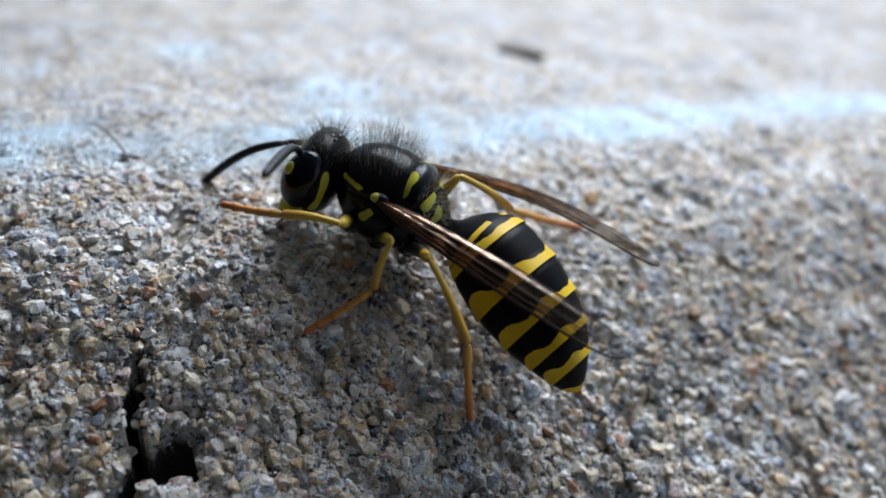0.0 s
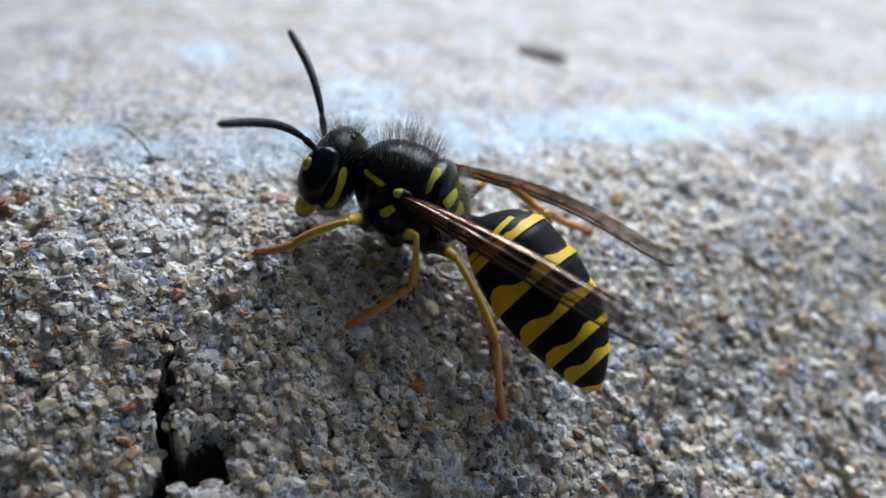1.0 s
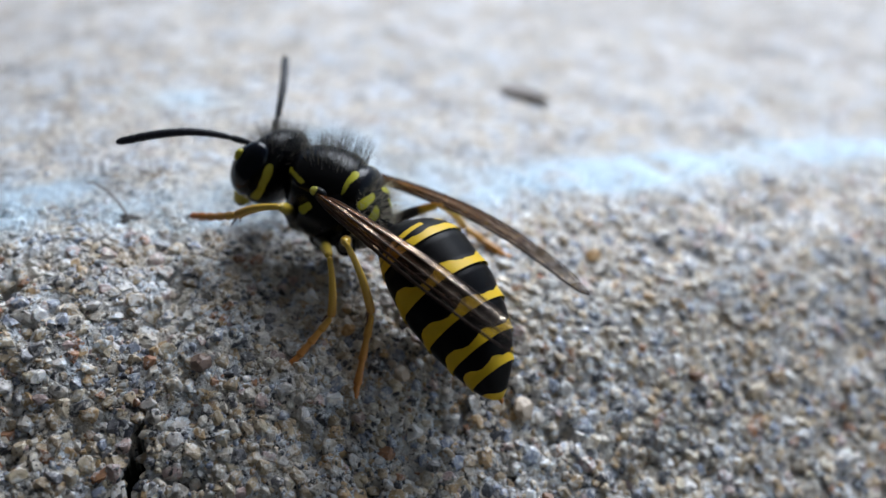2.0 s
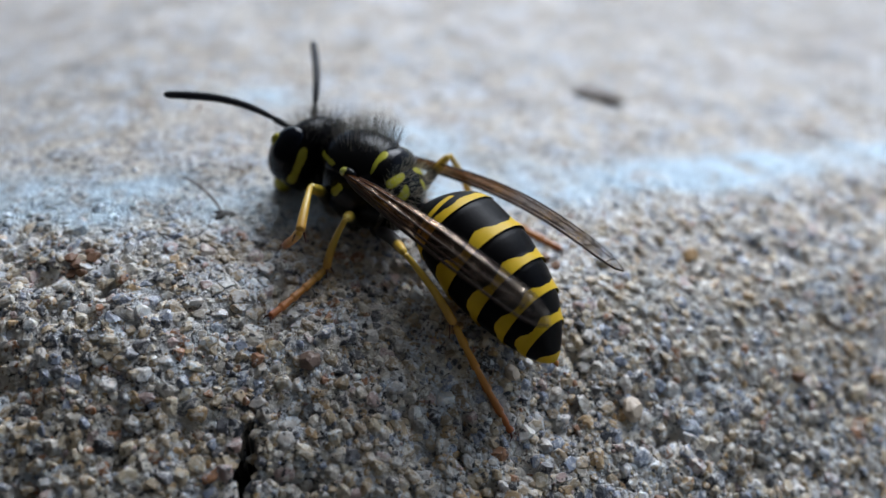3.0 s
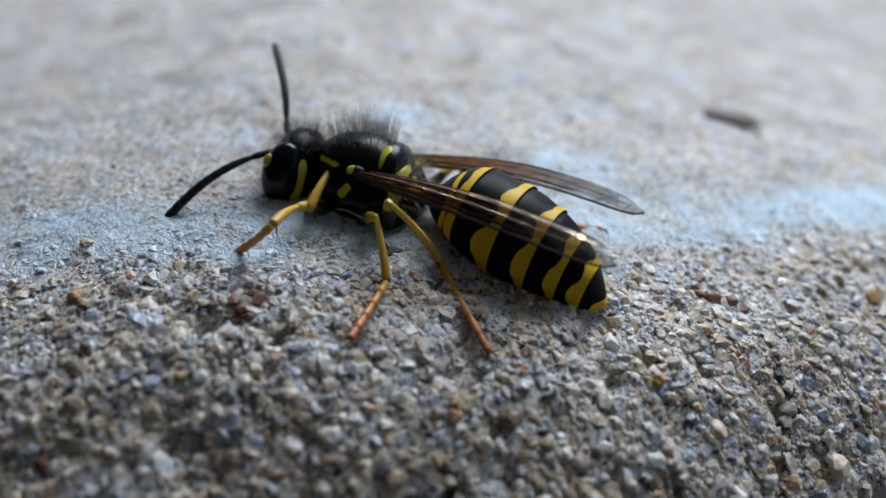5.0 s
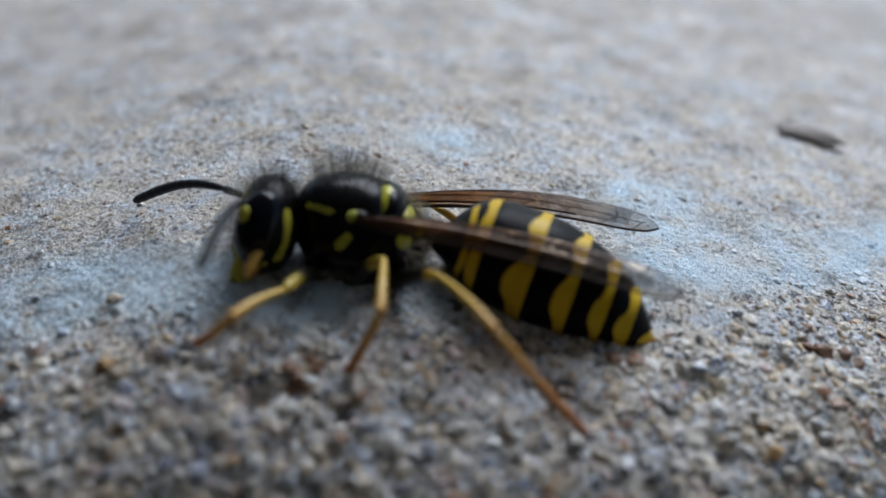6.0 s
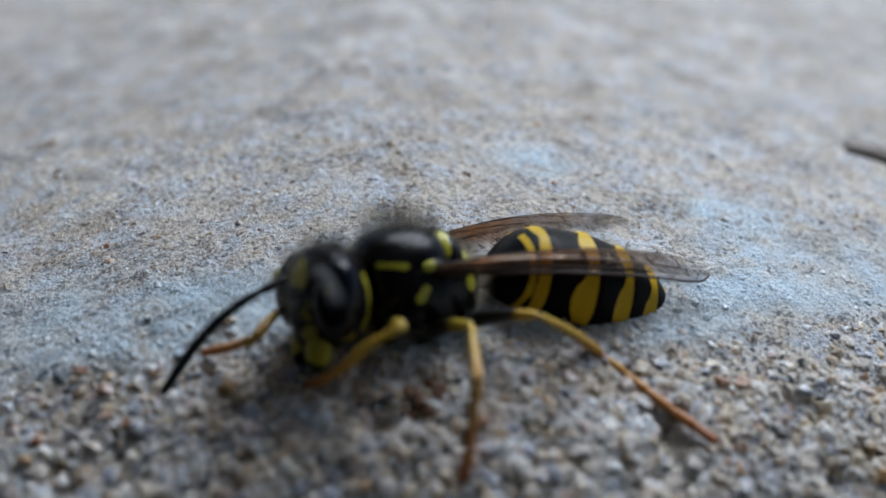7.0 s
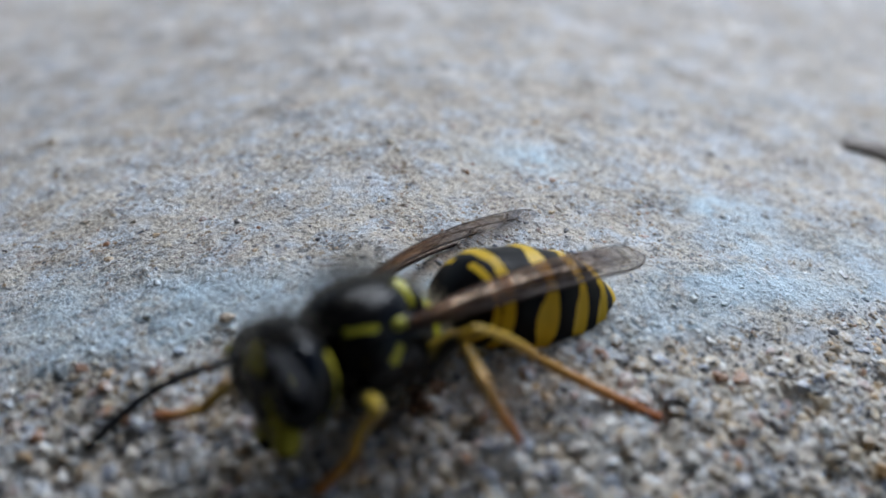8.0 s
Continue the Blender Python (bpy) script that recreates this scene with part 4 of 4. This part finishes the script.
ABDOMEN = [
    (0, 3.79, -25.23, -16.83),
    (0.5, 5.16, -27.3, -21.02),
    (1, 4.54, -25.39, -19.95),
    (1.5, 4.91, -26.94, -20.29),
    (1.7, 4.18, -25.81, -18.09),
    (2.8, 1.52, -24.47, -6.98),
    (3, 1.12, -22.28, -5.7),
    (3.5, 0.84, -20.02, -4.77),
    (4, 1.19, -21, -6.41),
    (4.5, 0.74, -16.04, -5.26),
    (5, 0.92, -17.18, -6.08),
    (5.2, 1.09, -18.52, -6.69),
    (6.3, 1.63, -13.93, -13.26),
    (6.5, 1.84, -15.34, -13.61),
    (6.7, 1.67, -14.9, -12.7),
    (7, 1.7, -15.29, -12.64),
    (7.3, 1.09, -11.96, -10.34),
    (7.5, 1.1, -12.52, -10.03),
    (8, 1.17, -12.85, -10.34),
]
WINGS = [
    (0, 0.17, -7.91, -2.52, 0.27, -5.64, -5.45),
    (0.5, 0.3, -9.64, -3.54, 0.45, -6.96, -7.45),
    (1, 0.19, -7.17, -3.08, 0.37, -6.52, -6.53),
    (1.5, 0.2, -6.88, -3.38, 0.45, -7.36, -6.98),
    (1.7, 0.22, -6.19, -4.07, 0.41, -6.87, -6.88),
    (2.8, 0.12, -6.6, -2.08, 0.36, -5.69, -7.18),
    (3, 0.16, -7.54, -2.48, 0.42, -6.04, -8),
    (3.5, 0.09, -6.7, -1.56, 0.41, -5.61, -8.37),
    (4, 0.09, -6.21, -1.59, 0.29, -3.98, -8.33),
    (4.5, 0.06, -5.7, -1.27, 0.21, -3.13, -7.82),
    (5, 0.02, -6.86, -0.41, 0.21, -3.23, -7.49),
    (5.2, 0.03, -6.1, -0.6, 0.16, -2.44, -7.49),
    (6.3, -0.07, -8.44, 1.01, 0.12, -1.46, -9.02),
    (6.5, -0.08, -8, 1.21, 0.09, -1.14, -9.44),
    (6.7, -0.14, -7.67, 2.15, 0.01, -0.15, -8.13),
    (7, -0.15, -7.94, 2.19, 0.08, -0.94, -9.15),
    (7.3, -0.18, -6.81, 3.09, -0.02, 0.33, -6),
    (7.5, -0.18, -6.48, 3.21, -0, 0.05, -5.76),
    (8, -0.15, -4.78, 3.57, -0.06, 1.23, -5.54),
]
# seconds; turn and rise of the one antenna, turn and rise of the other
ANTENNAE = [
    (0, 92.41, 15.88, -2.37, -45.29),
    (0.5, 47.28, -28.25, -36.32, 6.71),
    (1, 61.9, 16.85, -44.14, 27.6),
    (1.5, 44.4, -26.11, -48.74, 25.49),
    (1.7, 41.89, -20.62, -57.44, 20.99),
    (2.8, 46.83, -9.25, -32.51, 11.95),
    (3, 37.26, -3.14, -40.83, 18.16),
    (3.5, 30.69, -10.11, -42.44, 3.41),
    (4, 15.97, -29.08, -28.38, -24.42),
    (4.5, -2.29, -21.31, -32.73, 2.46),
    (5, 41.83, -37.36, -55.78, 33.94),
    (5.2, 38.66, -36.68, -52.27, 23.06),
    (6.3, 88.97, -5.94, -37.4, -16.93),
    (6.5, 70.78, -20.03, -35.04, -0.47),
    (6.7, 90.17, -2.95, -26.15, 4.87),
    (7, 69.72, 2.03, -20.43, -38.47),
    (7.3, 68.4, 3.1, -34.08, -2.47),
    (7.5, 68.36, 5.87, -42.59, 8.49),
    (8, 69.49, 13.2, -35.46, -23.31),
]


# ---- loose bits on the slab ----
def lump(name, x, y, radii, mat, seed, lift=0.3, turn=0.0, label="", category="", group=""):
    """A small uneven lump that sits in the surface."""
    bm = bmesh.new()
    bmesh.ops.create_icosphere(bm, subdivisions=3, radius=1)
    for v in bm.verts:
        n = noise.noise(v.co * 1.6 + Vector((seed, 0, 0)))
        v.co *= 1 + 0.32 * n
    rng = np.random.RandomState(int(abs(seed) * 7) % 1000)
    for cut in range(10):
        d = Vector(rng.normal(size=3).tolist()).normalized()
        at = rng.uniform(0.6, 0.85)
        for v in bm.verts:
            v.co -= d * max(0.0, v.co.dot(d) - at)
    for v in bm.verts:
        v.co = Vector((v.co.x * radii[0], v.co.y * radii[1], v.co.z * radii[2])) * 1.25 * MM
    me = bpy.data.meshes.new(name)
    bm.to_mesh(me)
    bm.free()
    me.materials.append(mat)
    ob = new(name, me)
    z = float(rough_height(np.array([x]), np.array([y]))[0])
    ob.matrix_world = mm_pose(x, y, z + radii[2] * lift, 0, 0, turn)
    return tagged(ob, label, category, group)


RUST = tinted_grain_material("rust_brown_grain", (0.19, 0.095, 0.05), 0.5)
OCHRE = tinted_grain_material("ochre_grain", (0.42, 0.25, 0.10), 0.6)
MILK = tinted_grain_material("milky_quartz", (0.74, 0.72, 0.68), 0.35)
UMBER = tinted_grain_material("umber_quartz", (0.22, 0.15, 0.115), 0.4)
BUFF = tinted_grain_material("buff_stone", (0.52, 0.42, 0.32), 0.5)
SOOT = tinted_grain_material("dark_debris", (0.24, 0.21, 0.19), 0.85)
SOIL = tinted_grain_material("dark_soil", (0.06, 0.055, 0.05), 0.9)
for x, y, r, mat, label in (
        (-8.3, 28.95, (0.32, 0.28, 0.24), UMBER, "rounded reddish-brown grain set in the concrete"),
        (9.2, 38.0, (0.28, 0.22, 0.2), MILK, "white quartz pebble set in the concrete"),
        (2.22, 27.1, (0.22, 0.2, 0.2), MILK, "small milky quartz grain set in the concrete"),
        (4.0, 34.2, (0.34, 0.26, 0.22), MILK, "pale quartz grain lying in the concrete"),
        (2.9, 29.9, (0.4, 0.34, 0.3), BUFF, "buff pebble set in the concrete"),
        (-1.5, 29.75, (0.32, 0.24, 0.22), BUFF, "pale buff grain set in the concrete"),
        (3.73, 27.8, (0.24, 0.2, 0.18), RUST, "dark rust-brown grain set in the concrete"),
        (9.8, 32.7, (0.26, 0.22, 0.2), RUST, "rust-brown grain set in the concrete"),
        (6.0, 36.0, (0.3, 0.24, 0.2), OCHRE, "ochre grain set in the concrete"),
        (-3.36, 30.6, (0.22, 0.2, 0.18), OCHRE, "ochre grain set in the concrete"),
        (-22.05, 32.7, (0.26, 0.2, 0.18), OCHRE, "small ochre grain set in the concrete"),
        (-22.3, 35.3, (0.22, 0.17, 0.1), BUFF, "small buff grain on the worn blue paint")):
    lump("pebble", x, y, r, mat, x * 3 + y, 0.35, x * 40, label, "pebble")
for i, (dx, dy, r) in enumerate(((0, 0, 0.42), (0.55, 0.25, 0.36), (-0.5, 0.2, 0.34), (0.2, -0.5, 0.3), (-0.3, -0.45, 0.3), (0.3, 0.6, 0.26))):
    lump("pebble", -16.5 + dx * 0.75, 32.05 + dy * 0.75, (r * 0.7, r * 0.6, r * 0.4), RUST, i * 5.1, 0.1, i * 50, "dark rust-brown grain in a small clump", "pebble", "clump of rust grains")
for i, (dx, dy, r) in enumerate(((0, 0, 0.34), (0.65, 0.05, 0.28), (-0.45, 0.1, 0.24), (1.1, -0.25, 0.22))):
    lump("pebble", -0.7 + dx, 34.4 + dy, (r, r * 0.85, r * 0.75), RUST, 40 + i * 5.1, -0.2, i * 70, "rust-brown grain in a loose cluster", "pebble", "loose cluster of rust grains")
lump("debris", 4.0, 48.6, (1.3, 0.62, 0.26), SOOT, 3.3, 0.3, -44, "flat dark flake lying on the concrete", "debris")
crumb = lump("crumb", -12.0, 34.75, (0.45, 0.3, 0.1), SOIL, 8.8, 0.2, 20, "dark soil crumb with a stray fibre", "crumb")
fv, ff = tube([(0, 0, 0.1), (-0.25, 0.5, 0.5), (-0.6, 1.1, 0.8), (-1.0, 1.7, 0.9), (-1.3, 2.1, 0.8)], [0.045, 0.045, 0.04, 0.035, 0.02], 6)
fibre = new("fibre", array_mesh("fibre", fv * MM, ff, SOOT))
fibre.parent = crumb


# ---- sand grains in the surface ----
def grain_shapes(count, level, seed):
    shapes = []
    for k in range(count):
        bm = bmesh.new()
        bmesh.ops.create_icosphere(bm, subdivisions=level, radius=1)
        stretch = [0.75 + 0.5 * ((k * 37 + j * 61 + seed) % 17) / 16 for j in range(3)]
        for v in bm.verts:
            n = noise.noise(v.co * 2.0 + Vector((k * 3.7 + seed, 1.1, 0)))
            v.co = Vector([v.co[j] * stretch[j] * (1 + 0.4 * n) for j in range(3)])
        rng = np.random.RandomState(k * 13 + seed)
        for cut in range(10):
            d = Vector(rng.normal(size=3).tolist()).normalized()
            at = rng.uniform(0.56, 0.86)
            for v in bm.verts:
                v.co -= d * max(0.0, v.co.dot(d) - at)
        bm.verts.ensure_lookup_table()
        shapes.append((np.array([v.co[:] for v in bm.verts]) / 0.77, np.array([[v.index for v in f.verts] for f in bm.faces])))
        bm.free()
    return shapes


def turns(x, y, rng):
    """Turns that lay grains flat on the slope, each with its own heading and a little tilt; grains are half as high as wide."""
    n = len(x)
    step = 0.4
    dx = (broad_height(x + step, y) - broad_height(x - step, y)) / (2 * step) + rng.normal(size=n) * 0.22
    dy = (broad_height(x, y + step) - broad_height(x, y - step)) / (2 * step) + rng.normal(size=n) * 0.22
    up = np.stack([-dx, -dy, np.ones(n)], -1)
    up /= np.linalg.norm(up, axis=1)[:, None]
    a = rng.uniform(0, 2 * np.pi, n)
    side = np.stack([np.cos(a), np.sin(a), 0 * a], -1)
    side -= up * (side * up).sum(1)[:, None]
    side /= np.linalg.norm(side, axis=1)[:, None]
    return np.stack([side, np.cross(up, side), up * rng.uniform(0.4, 0.75, n)[:, None]], -1)


def scatter(n, area, size, spread, low, high, seed, sink, packed=False):
    """Places, radii and turns of grains within (x0, x1, y0, y1); packed: the largest first, none over another."""
    rng = np.random.RandomState(seed)
    x, y = rng.uniform(area[0], area[1], n), rng.uniform(area[2], area[3], n)
    r = np.clip(size * np.exp(spread * rng.normal(size=n)), low, high)
    dzx = (broad_height(x + 0.3, y) - broad_height(x - 0.3, y)) / 0.6
    dzy = (broad_height(x, y + 0.3) - broad_height(x, y - 0.3)) / 0.6
    r = r * np.interp(y - 0.45 * np.maximum(x + 5, 0), [33.5, 36], [1.0, 0.62])
    ok = (hollow_depth(x, y) < 0.8) & (rng.uniform(0, 2.2, n) < np.sqrt(1 + dzx ** 2 + dzy ** 2))
    x, y, r = x[ok], y[ok], r[ok]
    if packed:
        order = np.argsort(-r)
        x, y, r = x[order], y[order], r[order]
        cells, kept = {}, []
        for k, (px, py, pz, pr) in enumerate(zip(x.tolist(), y.tolist(), broad_height(x, y).tolist(), r.tolist())):
            cx, cy = int(px // 0.5), int(py // 0.5)
            if all((px - qx) ** 2 + (py - qy) ** 2 + (pz - qz) ** 2 > (0.6 * (pr + qr)) ** 2 for i in (-1, 0, 1) for j in (-1, 0, 1) for qx, qy, qz, qr in cells.get((cx + i, cy + j), ())):
                cells.setdefault((cx, cy), []).append((px, py, pz, pr))
                kept.append(k)
        rng.shuffle(kept)
        x, y, r = x[kept], y[kept], r[kept]
    z = rough_height(x, y) + r * 0.6 * (rng.uniform(sink[0], sink[1], len(x)) - np.interp(y - 0.45 * np.maximum(x + 5, 0), [33.5, 36], [0.0, 0.4]))
    return np.stack([x, y, z], -1), r, turns(x, y, rng), rng.randint(0, 1000, len(x))


def joined(name, places, r, turn, pick, shapes, label):
    v, f, base = [], [], 0
    for k, (sv, sf) in enumerate(shapes):
        sel = pick % len(shapes) == k
        m = int(sel.sum())
        if not m:
            continue
        w = np.einsum("nij,vj->nvi", turn[sel], sv) * r[sel][:, None, None] + places[sel][:, None]
        v.append(w.reshape(-1, 3))
        f.append((sf[None] + (np.arange(m) * len(sv))[:, None, None]).reshape(-1, 3) + base)
        base += m * len(sv)
    ob = new(name, array_mesh(name, np.concatenate(v) * MM, np.concatenate(f), GRAIN, False))
    ob.parent = ground
    return tagged(ob, label, kind="stuff")


def build_grains():
    fine, coarse = grain_shapes(14, 2, 1), grain_shapes(12, 1, 5)
    places, r, turn, pick = scatter(190000, (-36, 22, 18.5, 50), 0.14, 0.40, 0.08, 0.31, 31, (-0.85, -0.4), True)
    stretch = (places[:, 0] > -11.5) & (places[:, 0] < -3.0) & (places[:, 1] > 26.5) & (places[:, 1] < 31.5) & (r > 0.12)
    single = np.where(stretch)[0][:300]
    rest = np.ones(len(r), bool)
    rest[single] = False
    for sel, shapes in ((rest & (r > 0.185), fine), (rest & (r <= 0.185), coarse)):
        joined("sand", places[sel], r[sel], turn[sel], pick[sel], shapes, "mixed grey, cream and brown sand grains set in cement")
    p2, r2, t2, k2 = scatter(110000, (-36, 22, 18.5, 50), 0.055, 0.3, 0.035, 0.1, 32, (-0.6, 0.6))
    joined("sand", p2, r2, t2, k2, coarse, "fine sand between the larger grains")
    p3, r3, t3, k3 = scatter(24000, (-56, 40, 50, 84), 0.19, 0.35, 0.1, 0.45, 33, (-0.9, -0.4))
    joined("sand", p3, r3, t3, k3, coarse, "sand grains in the flat of the slab")
    meshes = [array_mesh("grain", sv * MM, sf, GRAIN, False) for sv, sf in fine]
    for i in single:
        ob = new("grain", meshes[pick[i] % len(meshes)])
        ob.parent = ground
        m = Matrix(turn[i].tolist()).to_4x4() @ Matrix.Scale(float(r[i]), 4)
        m.translation = Vector(places[i].tolist()) * MM
        ob.matrix_world = m


build_grains()

# ---- behind and over the camera: an unseen dark panel added to block light ----
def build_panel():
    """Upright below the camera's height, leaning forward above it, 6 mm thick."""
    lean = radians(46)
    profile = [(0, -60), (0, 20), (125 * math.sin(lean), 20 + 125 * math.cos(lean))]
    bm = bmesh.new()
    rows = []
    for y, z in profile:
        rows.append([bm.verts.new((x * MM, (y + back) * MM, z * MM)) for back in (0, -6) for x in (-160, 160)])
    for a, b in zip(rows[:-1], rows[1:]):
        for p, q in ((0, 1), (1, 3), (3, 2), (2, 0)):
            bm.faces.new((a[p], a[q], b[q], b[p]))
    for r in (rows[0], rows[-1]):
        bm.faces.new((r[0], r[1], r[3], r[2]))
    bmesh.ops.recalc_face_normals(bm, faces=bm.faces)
    ob = part("shade_panel", bm, tinted_grain_material("dark_panel", (0.035, 0.034, 0.033), 0.9), None)
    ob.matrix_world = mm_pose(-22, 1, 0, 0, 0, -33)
    return tagged(ob, "plain dark leaning panel, unseen, added behind the view to block light", "wall", kind="structure")


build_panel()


# ---- what moves ----
def motions():
    walk(wasp, [(r[0], mm_pose(*r[1:])) for r in WASP])
    walk(wasp_head, [(r[0], mm_pose(2.0, 0, 0.3, *r[1:])) for r in HEAD])
    walk(abdomen, [(r[0], mm_pose(-2.1, 0, -0.3, *r[1:])) for r in ABDOMEN])
    walk(wings[0], [(r[0], mm_pose(0, 1.5, 0.6, *r[1:4])) for r in WINGS])
    walk(wings[1], [(r[0], mm_pose(0, -1.5, 0.6, *r[4:])) for r in WINGS])
    walk(antennae[0], [(r[0], mm_pose(1.55, 0.5, 0.35, 0, -r[2], r[1])) for r in ANTENNAE])
    walk(antennae[1], [(r[0], mm_pose(1.55, -0.5, 0.35, 0, -r[4], r[3])) for r in ANTENNAE])
    for name in LEGS:
        for piece, rows in zip(legs[name], leg_rows(name)):
            walk(piece, rows)


motions()
